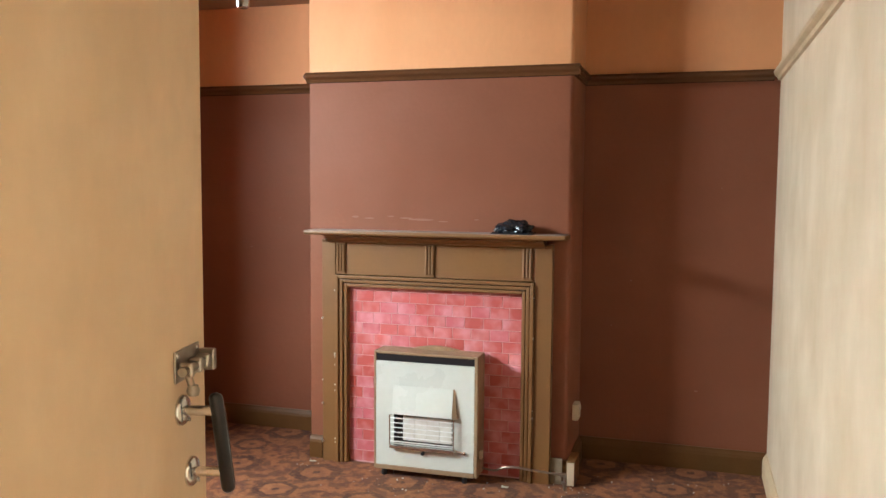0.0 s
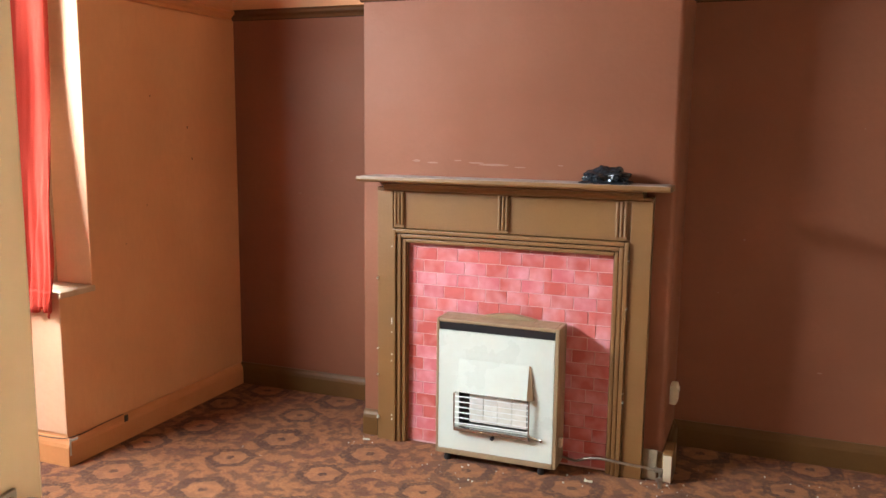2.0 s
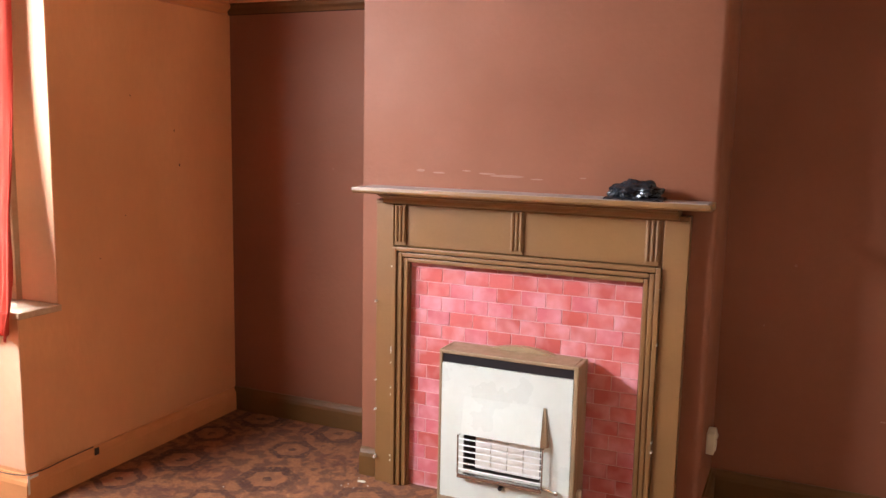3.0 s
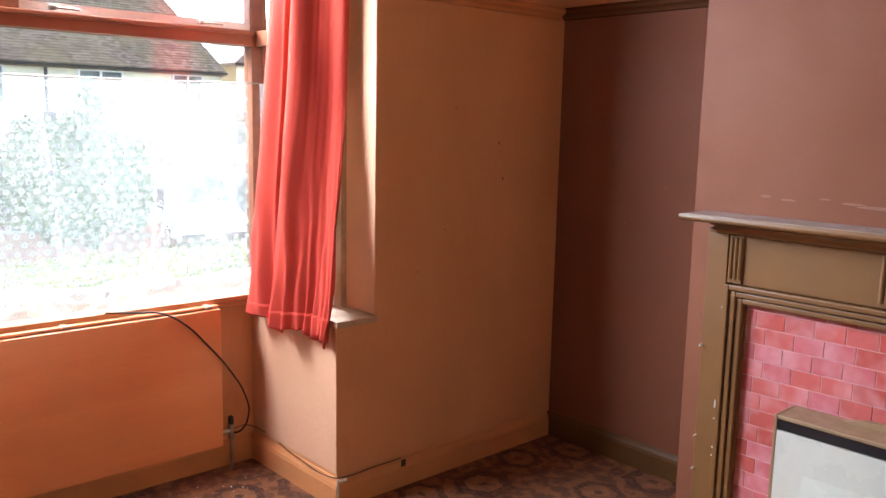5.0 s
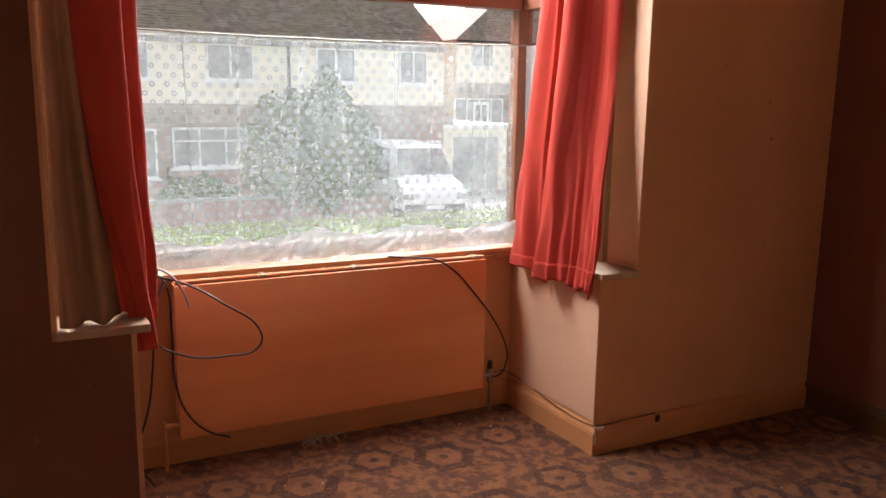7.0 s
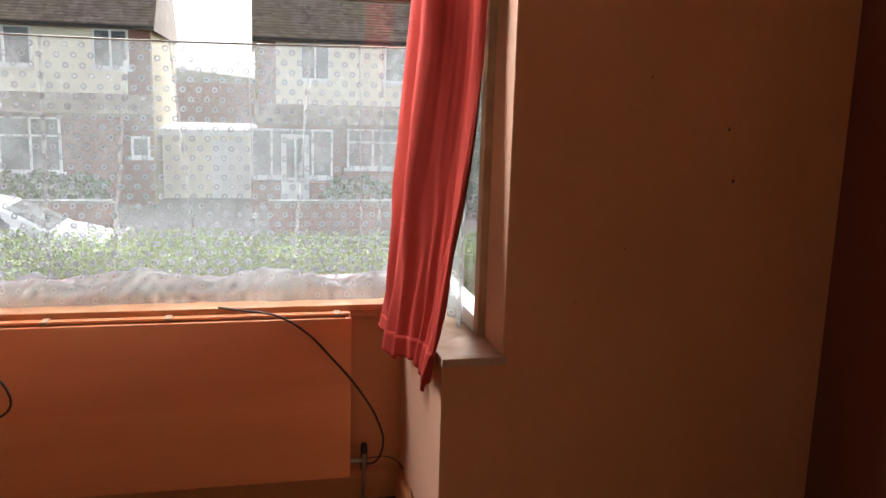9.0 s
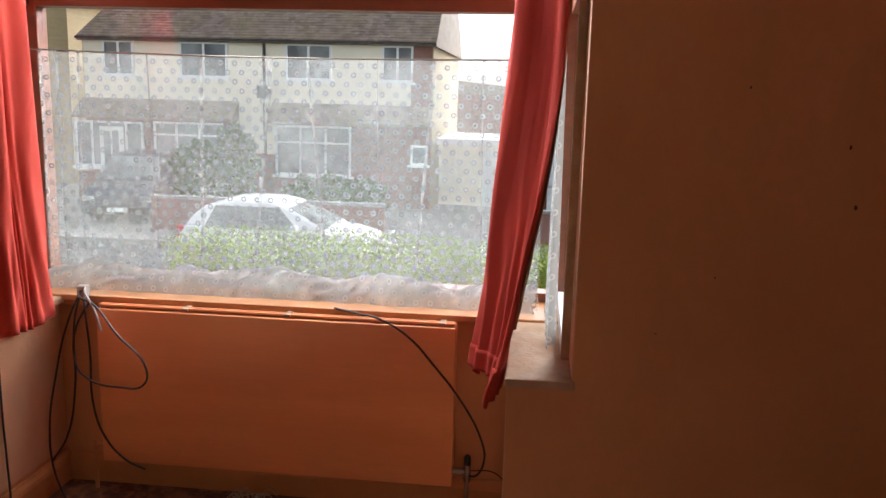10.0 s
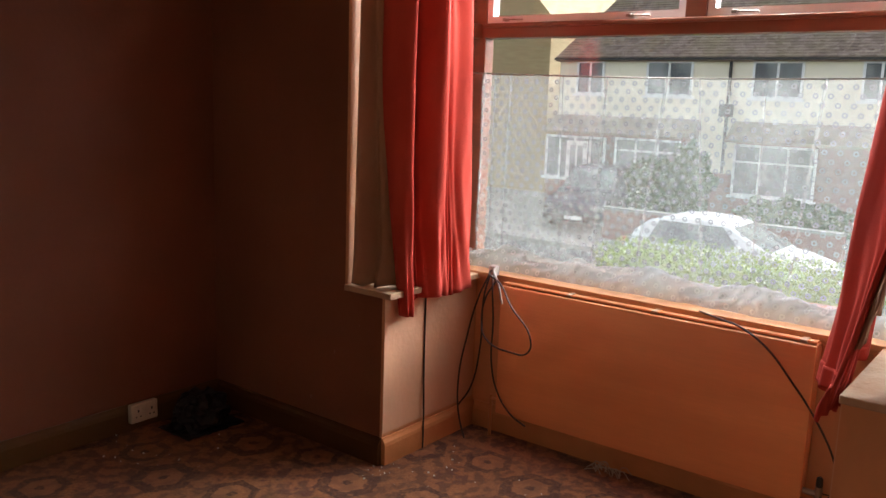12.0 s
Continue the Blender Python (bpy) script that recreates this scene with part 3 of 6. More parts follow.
# ---- the bay window ----
def bay_window():
    win = thing("window_1", "varnished brown wooden bay window with top lights", "window", kind="structure")
    x0, x1 = WX - 0.075, WX
    zb, zt0, zt1, zh = 0.785, 1.888, 1.958, 2.42
    ym = -1.76
    lo, hi = UL - 0.014, UR + 0.021
    part("corner_post", boxes((x0, x1, UL - 0.035, UL + 0.056, zb, zh), bevel=0.004), WINDOW_WOOD, win)
    part("corner_post", boxes((x0, x1, UR - 0.049, UR + 0.035, zb, zh), bevel=0.004), WINDOW_WOOD, win)
    part("bottom_rail", boxes((x0, x1 + 0.01, lo + 0.07, hi - 0.07, zb, zb + 0.038), bevel=0.004), WINDOW_WOOD, win)
    part("transom", boxes((x0, x1 + 0.015, lo + 0.07, hi - 0.07, zt0, zt1), (x1, x1 + 0.03, lo + 0.07, hi - 0.07, zt1 - 0.022, zt1 - 0.004), bevel=0.004), WINDOW_WOOD, win)
    part("head_rail", boxes((x0, x1, lo + 0.07, hi - 0.07, zh - 0.06, zh), bevel=0.004), WINDOW_WOOD, win)
    part("mullion", boxes((x0, x1 + 0.005, ym - 0.045, ym + 0.045, zt1, zh - 0.06), bevel=0.004), WINDOW_WOOD, win)
    for a, b in ((lo + 0.07, ym - 0.045), (ym + 0.045, hi - 0.07)):
        sash = part("top_light", boxes((x0 + 0.015, x1 - 0.008, a + 0.002, b - 0.002, zt1 + 0.002, zt1 + 0.034), (x0 + 0.015, x1 - 0.008, a + 0.002, b - 0.002, zh - 0.096, zh - 0.062),
                                       (x0 + 0.015, x1 - 0.008, a + 0.002, a + 0.034, zt1 + 0.034, zh - 0.096), (x0 + 0.015, x1 - 0.008, b - 0.034, b - 0.002, zt1 + 0.034, zh - 0.096)), WHITE_FAR, win, "white-edged opening top light")
        g = part("pane", boxes((x0 + 0.03, x0 + 0.034, a + 0.034, b - 0.034, zt1 + 0.034, zh - 0.096)), GLASS, sash)
        g.visible_shadow = False
        for yy in (a + 0.12, b - 0.25):
            st = bmesh.new()
            box(st, x1 - 0.006, x1 + 0.02, yy - 0.012, yy + 0.012, zt1 + 0.008, zt1 + 0.022, 0.002)
            tube(st, (x1 + 0.012, yy, zt1 + 0.016), (x1 + 0.016, yy + 0.1, zt1 + 0.013), 0.004)
            part("window_stay", st, STEEL, sash, "small metal window stay")
    g = part("pane", boxes((x0 + 0.03, x0 + 0.034, lo + 0.07, hi - 0.07, zb + 0.038, zt0)), GLASS, win)
    g.visible_shadow = False
    for yc, s in ((UR, 1), (UL, -1)):
        y0, y1 = sorted((yc - s * 0.03, yc + s * 0.045))
        part("side_jamb", boxes((W - 0.252, W - 0.2, y0, y1, SZ + 0.027, zh), bevel=0.003), SILL, win)
        part("side_bottom_rail", boxes((x1, W - 0.252, y0, y1, SZ + 0.027, SZ + 0.085), bevel=0.003), WHITE_FAR, win)
        part("side_transom", boxes((x1, W - 0.252, y0, y1, zt0, zt1), bevel=0.003), WINDOW_WOOD, win)
        part("side_head", boxes((x1, W - 0.252, y0, y1, zh - 0.06, zh), bevel=0.003), WINDOW_WOOD, win)
        for a, b in ((SZ + 0.085, zt0), (zt1, zh - 0.06)):
            g = part("pane", boxes((x1, W - 0.252, yc + s * 0.005, yc + s * 0.009, a, b) if s > 0 else (x1, W - 0.252, yc - 0.009, yc - 0.005, a, b)), GLASS, win)
            g.visible_shadow = False


bay_window()


# ---- curtains ----
def cloth_sheet(name, material, parent, path, zt, zb, nu, nv, smooth_thick, label="", hem=None):
    """A hanging sheet: path(u, v) gives x and y for u across and v from top 0 to bottom 1."""
    bm = bmesh.new()
    grid = []
    for j in range(nv + 1):
        v = j / nv
        row = []
        for i in range(nu + 1):
            u = i / nu
            x, y = path(u, v)
            z = zt + (zb - zt) * v
            if hem:
                z += hem(u) * v ** 6
            row.append(bm.verts.new((x, y, z)))
        grid.append(row)
    for p, q in zip(grid, grid[1:]):
        for i in range(nu):
            bm.faces.new((p[i], p[i + 1], q[i + 1], q[i]))
    ob = part(name, bm, material, parent, label)
    for p in ob.data.polygons:
        p.use_smooth = True
    if smooth_thick:
        md = ob.modifiers.new("thickness", "SOLIDIFY")
        md.thickness, md.offset = smooth_thick, 0
    return ob


def lerp(a, b, f):
    return a + (b - a) * f


def through_points(pts, u):
    """A smooth curve through plan points, u from 0 to 1."""
    n = len(pts) - 1
    i = min(int(u * n), n - 1)
    f = u * n - i
    p = [pts[max(0, min(n, i + k))] for k in (-1, 0, 1, 2)]
    return tuple(0.5 * (2 * p[1][c] + (p[2][c] - p[0][c]) * f + (2 * p[0][c] - 5 * p[1][c] + 4 * p[2][c] - p[3][c]) * f * f + (3 * p[1][c] - p[0][c] - 3 * p[2][c] + p[3][c]) * f ** 3) for c in (0, 1))


def folded(top, bottom, seed, flip):
    """Plan of a curtain whose folds run from a gathered top to a swung hem; the room end swings last."""
    def path(u, v):
        room = u if flip else 1 - u
        late = max(0.0, (v - 0.42) / 0.58) ** 1.5
        f = lerp(late, v, min(1.0, room * 1.2))
        a, b = through_points(top, u), through_points(bottom, u)
        low = max(0.0, (v - 0.55) / 0.45)
        n = noise.noise(Vector((u * 5.0, v * 2.6, seed)))
        crease = noise.noise(Vector((u * 17.0 + v * 5.0, v * 4.0 - u * 3.0, seed + 4.0)))
        fine = noise.noise(Vector((u * 34.0 + v * 3.0, v * 2.0, seed + 9.0)))
        ripple = math.sin(2 * math.pi * (13 * u - 2.2 * v + 0.7 * n) + seed)
        drift = u + 0.05 * math.sin(4 * u + seed) + 0.018 * n * v
        pleat = 2 * math.pi * 2.6 * drift + 1.0 * v + seed + 1.3 * math.sin(3.1 * u + 1.7 * seed)
        sharp = math.sin(pleat) - 0.30 * math.sin(2 * pleat + 0.5) + 0.16 * math.sin(3.3 * pleat + 2.0 + 3.0 * n)
        x = lerp(a[0], b[0], f) + 0.010 * n + 0.010 * crease * low + 0.016 * math.cos(pleat) + 0.002 * fine
        y = lerp(a[1], b[1], f) + 0.010 * n + 0.018 * crease * low + 0.010 * ripple * low ** 1.6 + 0.023 * sharp * (1 - 0.45 * low) + 0.003 * fine * low
        return x, y
    return path


def right_curtain():
    c = thing("curtain", "coral-red velvet curtain drawn to the pier side of the bay", "curtain", "bay window curtains")
    top = [(-1.69, -0.805), (-1.61, -0.84), (-1.54, -0.815), (-1.515, -0.842), (-1.485, -0.815), (-1.455, -0.845), (-1.415, -0.84), (-1.395, -0.80), (-1.385, -0.765), (-1.35, -0.755), (-1.30, -0.772), (-1.26, -0.765), (-1.255, -0.742)]
    bottom = [(-1.735, -0.93), (-1.62, -0.965), (-1.55, -0.935), (-1.52, -0.965), (-1.485, -0.935), (-1.45, -0.968), (-1.40, -0.965), (-1.37, -0.93), (-1.325, -0.910), (-1.28, -0.905), (-1.22, -0.925), (-1.165, -0.918), (-1.14, -0.905)]
    path = folded(top, bottom, 0.3, False)
    cloth_sheet("velvet_front", RED_CLOTH, c, path, 2.44, 0.705, 190, 90, 0.004, hem=lambda u: 0.03 - 0.05 * u + 0.010 * math.sin(23 * u) + 0.006 * math.sin(61 * u))
    cloth_sheet("hem_band", RED_CLOTH, c, lambda u, v: (path(u, 0.955 + 0.045 * v)[0] + 0.004, path(u, 0.955 + 0.045 * v)[1] - 0.004), 0.783, 0.708, 190, 6, 0.004, hem=lambda u: 0.03 - 0.05 * u + 0.010 * math.sin(23 * u) + 0.006 * math.sin(61 * u))
    cloth_sheet("lining", LINING, c, lambda u, v: (path(u * 0.9, v * 0.9)[0] - 0.010, path(u * 0.9, v * 0.9)[1] + 0.014), 2.44, 0.896, 70, 40, 0.002, "pale beige curtain lining")


def left_curtain():
    c = thing("curtain", "coral-red velvet curtain with beige lining hanging over the sill", "curtain", "bay window curtains", at=Matrix.Translation((0.02, 0.02, 0.0)))
    top = [(-1.27, -2.78), (-1.262, -2.72), (-1.285, -2.665), (-1.33, -2.715), (-1.375, -2.755), (-1.39, -2.69), (-1.41, -2.63), (-1.445, -2.612), (-1.49, -2.63), (-1.53, -2.642), (-1.57, -2.665), (-1.64, -2.655)]
    bottom = [(-1.255, -2.635), (-1.235, -2.62), (-1.245, -2.605), (-1.295, -2.632), (-1.345, -2.642), (-1.36, -2.625), (-1.385, -2.575), (-1.43, -2.552), (-1.48, -2.565), (-1.53, -2.575), (-1.58, -2.585), (-1.66, -2.58)]
    path = folded([(x - 0.02, y - 0.02) for x, y in top], [(x - 0.02, y - 0.02) for x, y in bottom], 5.3, True)
    cloth_sheet("velvet_front", RED_CLOTH, c, path, 2.44, 0.725, 130, 70, 0.004,
                hem=lambda u: -0.065 * max(0.0, min(1.0, (0.36 - u) / 0.06)) + 0.006 * math.sin(14 * u))

    def back(u, v):
        k = min(1.0, max(0.0, (v - 0.2) / 0.8)) ** 1.4
        x = lerp(-1.225, -1.30, u) + 0.022 * math.sin(2 * math.pi * 1.7 * u + 0.8 * v) * (0.4 + v) + 0.02 * k * math.sin(9 * u) + 0.05 * max(0.0, (v - 0.9) / 0.1) ** 1.5 * math.sin(math.pi * u)
        y = lerp(-2.885, lerp(-2.80, -2.70, k), u)
        return x, y

    cloth_sheet("lining", LINING, c, back, 2.44, 0.7765, 70, 50, 0.003, "loose beige lining bunched on the sill", hem=lambda u: 0.004 * math.sin(17 * u) + 0.002)


right_curtain()
left_curtain()
rail = thing("curtain_track", "cream curtain track round the bay", "curtain track")
part("track", boxes((-2.0, -1.18, -0.80, -0.785, 2.44, 2.465), (-2.0, -1.18, -2.80, -2.785, 2.44, 2.465), (-2.0, -1.985, -2.785, -0.80, 2.44, 2.465)), WHITE_PLASTIC, rail)
part("bracket", boxes((-1.6, -1.58, -0.785, UR + 0.03, 2.445, 2.46)), WHITE_PLASTIC, rail)
part("bracket", boxes((-1.6, -1.58, UL - 0.03, -2.80, 2.445, 2.46)), WHITE_PLASTIC, rail)

NETX = -1.985


# pleats where the net overlaps itself: top, foot, half width
FOLDS = [(-2.76, -2.78, 0.0174), (-2.70, -2.70, 0.0130), (-2.61, -2.63, 0.0116), (-2.33, -2.30, 0.0072), (-2.11, -2.13, 0.0159), (-1.83, -1.93, 0.0174), (-1.69, -1.59, 0.0130), (-1.42, -1.40, 0.0072), (-1.20, -1.28, 0.0159), (-1.02, -1.00, 0.0087), (-0.93, -0.94, 0.0145)]


def net_curtain():
    rnd = random.Random(4)
    c = thing("net_curtain", "white ring-patterned net curtain, its hem crumpled on the sill", "net curtain")
    waves = [(rnd.uniform(3, 40), rnd.uniform(0, 6.28), rnd.uniform(0.3, 1)) for _ in range(9)]
    y0, y1, zt = -2.79, -0.78, 1.718
    bm = bmesh.new()
    nu, nv = 620, 64
    grid = []
    for j in range(nv + 1):
        v = j / nv
        row = []
        for i in range(nu + 1):
            u = i / nu
            y = lerp(y0, y1, u)
            f = sum(a * math.sin(w * u * 2 + p + 0.6 * v) for w, p, a in waves) / 9
            x = NETX + 0.012 * f * (0.4 + v)
            if v < 0.84:
                ease = min(1.0, (0.84 - v) / 0.12)
                for yt, yb, wide in FOLDS:
                    d = (y - lerp(yt, yb, v)) / wide
                    if abs(d) < 3:
                        k = d * math.exp(-d * d) * ease
                        y -= 2.3 * wide * k
                        x += 0.012 * math.exp(-d * d) * ease
            z = zt - 0.93 * min(v / 0.86, 1.0) - 0.014 * math.sin(math.pi * u) * (1 - v)
            if v > 0.80:
                k = (v - 0.80) / 0.20
                n = noise.noise(Vector((u * 13, k * 2.6, 3.1)))
                n2 = noise.noise(Vector((u * 34, k * 6, 7.7)))
                x += k * (0.095 + 0.045 * n + 0.015 * n2)
                z = max(0.788, z + 0.055 * math.sin(k * math.pi) * (0.4 + n) + 0.018 * n2 * k + 0.004)
                y += 0.02 * n * k
            row.append(bm.verts.new((x, y, z)))
        grid.append(row)
    for p, q in zip(grid, grid[1:]):
        for i in range(nu):
            bm.faces.new((p[i], p[i + 1], q[i + 1], q[i]))
    ob = part("net", bm, NET, c)
    for p in ob.data.polygons:
        p.use_smooth = True
    # the surplus net lies bunched along the sill
    bm = bmesh.new()
    nu, nv = 240, 26
    grid = []
    for j in range(nv + 1):
        v = j / nv
        row = []
        for i in range(nu + 1):
            u = i / nu
            yy = lerp(y0 + 0.01, y1 - 0.01, u)
            n = noise.noise(Vector((u * 9, v * 1.5, 1.7)))
            n2 = noise.noise(Vector((u * 26 + v * 3, v * 4, 5.2)))
            n3 = noise.noise(Vector((u * 70 + v * 9, v * 7, 9.2)))
            top = 0.080 + 0.055 * n + 0.028 * n2
            z = 0.788 + max(0.0, top * math.sin(math.pi * v) ** 0.8 + 0.012 * n3 * math.sin(math.pi * v))
            x = NETX + 0.0 + 0.135 * v + 0.015 * n2 + 0.012 * n
            row.append(bm.verts.new((x, yy + 0.02 * n3, z)))
        grid.append(row)
    for p, q in zip(grid, grid[1:]):
        for i in range(nu):
            bm.faces.new((p[i], p[i + 1], q[i + 1], q[i]))
    ob = part("bunched_hem", bm, NET_BUNCHED, c, "crumpled white net hem")
    for p in ob.data.polygons:
        p.use_smooth = True
    # a second width hangs across the side window
    cloth_sheet("side_net", NET_BUNCHED, c, lambda u, v: (lerp(-1.96, -1.412, u) + 0.006 * math.sin(31 * u), -0.735 + 0.012 * math.sin(23 * u + 1.5 * v) * (0.5 + v)), 1.715, 0.785, 60, 30, 0.0)

    ob = cable("stretch_wire", [(NETX, lerp(y0 - 0.06, y1 + 0.06, k / 8), zt - 0.014 * math.sin(math.pi * k / 8)) for k in range(9)], 0.0035, STEEL, c)
    tagged(ob, "grey sprung curtain wire")


net_curtain()


# ---- radiator ----
def radiator():
    y0, y1, z0, z1, xf, xb = -2.465, -1.09, 0.157, 0.785, -1.737, -1.838
    r = thing("radiator", "orange-painted flat panel radiator under the bay window", "radiator", at=Matrix.Translation((0.02, 0.02, -0.022)))
    part("front_panel", boxes((xf - 0.014, xf, y0, y1, z0, z1 - 0.012), bevel=0.006), ORANGE, r, smooth=True)
    part("back_panel", boxes((xb, xb + 0.014, y0 + 0.02, y1 - 0.02, z0 + 0.02, z1 - 0.03), bevel=0.005), ORANGE, r, smooth=True)
    for a in (y0 + 0.001, y1 - 0.013):
        part("side_cover", boxes((xb + 0.016, xf - 0.016, a, a + 0.012, z0 + 0.05, z1 - 0.01), bevel=0.003), ORANGE, r)
    for k in range(4):
        xx = xf - 0.018 - k * 0.022
        part("grille_bar", boxes((xx - 0.012, xx, y0 + 0.004, y1 - 0.004, z1 - 0.008, z1 + 0.002 - 0.001 * k), bevel=0.002), ORANGE, r)
    for yy in (y0 + 0.35, -1.72, y1 - 0.05):
        part("grille_clip", boxes((xb + 0.01, xf - 0.006, yy - 0.012, yy + 0.012, z1 - 0.007, z1 + 0.004), bevel=0.002), SILL, r)
    v = bmesh.new()
    tube(v, (-1.775, y1, 0.205), (-1.775, y1 + 0.05, 0.205), 0.012)
    tube(v, (-1.775, y1 + 0.055, 0.17), (-1.775, y1 + 0.055, 0.235), 0.014)
    tube(v, (-1.775, y1 + 0.055, 0.0), (-1.775, y1 + 0.055, 0.17), 0.0075)
    valve = part("valve", v, STEEL, r, "tarnished metal radiator valve with pipe", smooth=True)
    k = bmesh.new()
    lathe(k, [(0.011, 0.235), (0.013, 0.24), (0.012, 0.268), (0.006, 0.275)], Matrix.Translation((-1.775, y1 + 0.055, 0)), 12)
    part("knob", k, BLACK, valve, "dark valve knob", smooth=True)
    v = bmesh.new()
    tube(v, (-1.775, y0, 0.205), (-1.775, y0 - 0.045, 0.205), 0.011)
    tube(v, (-1.775, y0 - 0.05, 0.0), (-1.775, y0 - 0.05, 0.225), 0.008)
    part("valve", v, RAIL_PEACH, r, "peach-painted radiator valve with pipe", smooth=True)
    b = boxes((xb - 0.012, xb, -2.2, -2.17, z0 + 0.1, z1 - 0.1), (xb - 0.012, xb, -1.38, -1.35, z0 + 0.1, z1 - 0.1))
    tagged(part("wall_bracket", b, STEEL, r), kind="stuff")


radiator()


def cables():
    X = -1.715
    c = thing("aerial_cables", "tangle of dark aerial cables hanging beside the radiator", "cable", at=Matrix.Translation((0.025, 0.022, -0.020)))
    cable("cable", [(-1.80, -2.54, 0.835), (-1.73, -2.525, 0.82), (-1.70, -2.45, 0.797), (-1.60, -2.312, 0.722), (-1.565, -2.185, 0.605), (-1.565, -2.195, 0.55), (-1.59, -2.302, 0.522), (-1.65, -2.47, 0.532), (-1.72, -2.55, 0.585), (-1.73, -2.54, 0.70), (-1.76, -2.5, 0.79)], 0.0042, CABLE, c)
    cable("cable", [(-1.78, -2.53, 0.825), (-1.725, -2.50, 0.79), (-1.72, -2.485, 0.6), (X, -2.48, 0.40), (X, -2.44, 0.27), (X, -2.36, 0.18), (X, -2.28, 0.145)], 0.0042, CABLE, c)
    cable("cable", [(-1.78, -2.545, 0.825), (-1.735, -2.55, 0.72), (-1.73, -2.56, 0.45), (-1.72, -2.60, 0.25), (-1.70, -2.65, 0.16)], 0.0042, CABLE, c)
    cable("cable", [(-1.78, -2.55, 0.82), (-1.74, -2.585, 0.70), (-1.72, -2.63, 0.5), (-1.70, -2.655, 0.3), (-1.69, -2.64, 0.12), (-1.66, -2.58, 0.02)], 0.0042, CABLE, c)
    cable("cable", [(-1.45, -2.672, 0.75), (-1.45, -2.67, 0.4), (-1.44, -2.655, 0.12), (-1.42, -2.64, 0.03)], 0.004, CABLE, c)
    cable("grey_cable", [(-1.79, -2.53, 0.84), (-1.72, -2.49, 0.83), (-1.70, -2.45, 0.78), (-1.69, -2.42, 0.7)], 0.005, CABLE_GREY, c).data.name = "grey_cable"
    part("junction", boxes((-1.80, -1.765, -2.555, -2.515, 0.80, 0.85), bevel=0.006), CABLE_GREY, c, "small grey cable clip")
    d = thing("aerial_cable", "single brown cable curling from the sill to the valve", "cable", at=Matrix.Translation((0.008, 0.005, -0.020)))
    cable("cable", [(-1.79, -1.54, 0.806), (-1.745, -1.43, 0.80), (-1.715, -1.35, 0.793), (X, -1.25, 0.735), (X, -1.15, 0.63), (X, -1.04, 0.49), (X, -0.97, 0.36), (-1.72, -0.955, 0.28), (-1.735, -0.985, 0.205), (-1.76, -1.02, 0.19)], 0.0042, CABLE, d)
    e = thing("skirting_cable", "thin dark cable pinned along the skirting", "cable")
    cable("cable", [(-1.755, -1.01, 0.19), (-1.78, -0.91, 0.175), (-1.73, -0.867, 0.15), (-1.5, -0.872, 0.128), (-1.16, -0.873, 0.126), (W + 0.014, -0.84, 0.126), (W + 0.012, -0.68, 0.126), (W + 0.012, -0.54, 0.128)], 0.0022, CABLE, e)
    s = thing("skirting_clip", "dark stain and clip on the peach skirting", "cable clip")
    part("clip", boxes((W + 0.0222, W + 0.028, -0.545, -0.522, 0.092, 0.124), bevel=0.0025), CABLE, s)
    part("chipped_corner", boxes((W + 0.0225, W + 0.0245, -0.878, -0.868, 0.05, 0.128), (W + 0.0225, W + 0.026, -0.868, -0.83, 0.112, 0.122), bevel=0.0008), CRUMB, s, "pale chipped paint at the skirting corner")


cables()


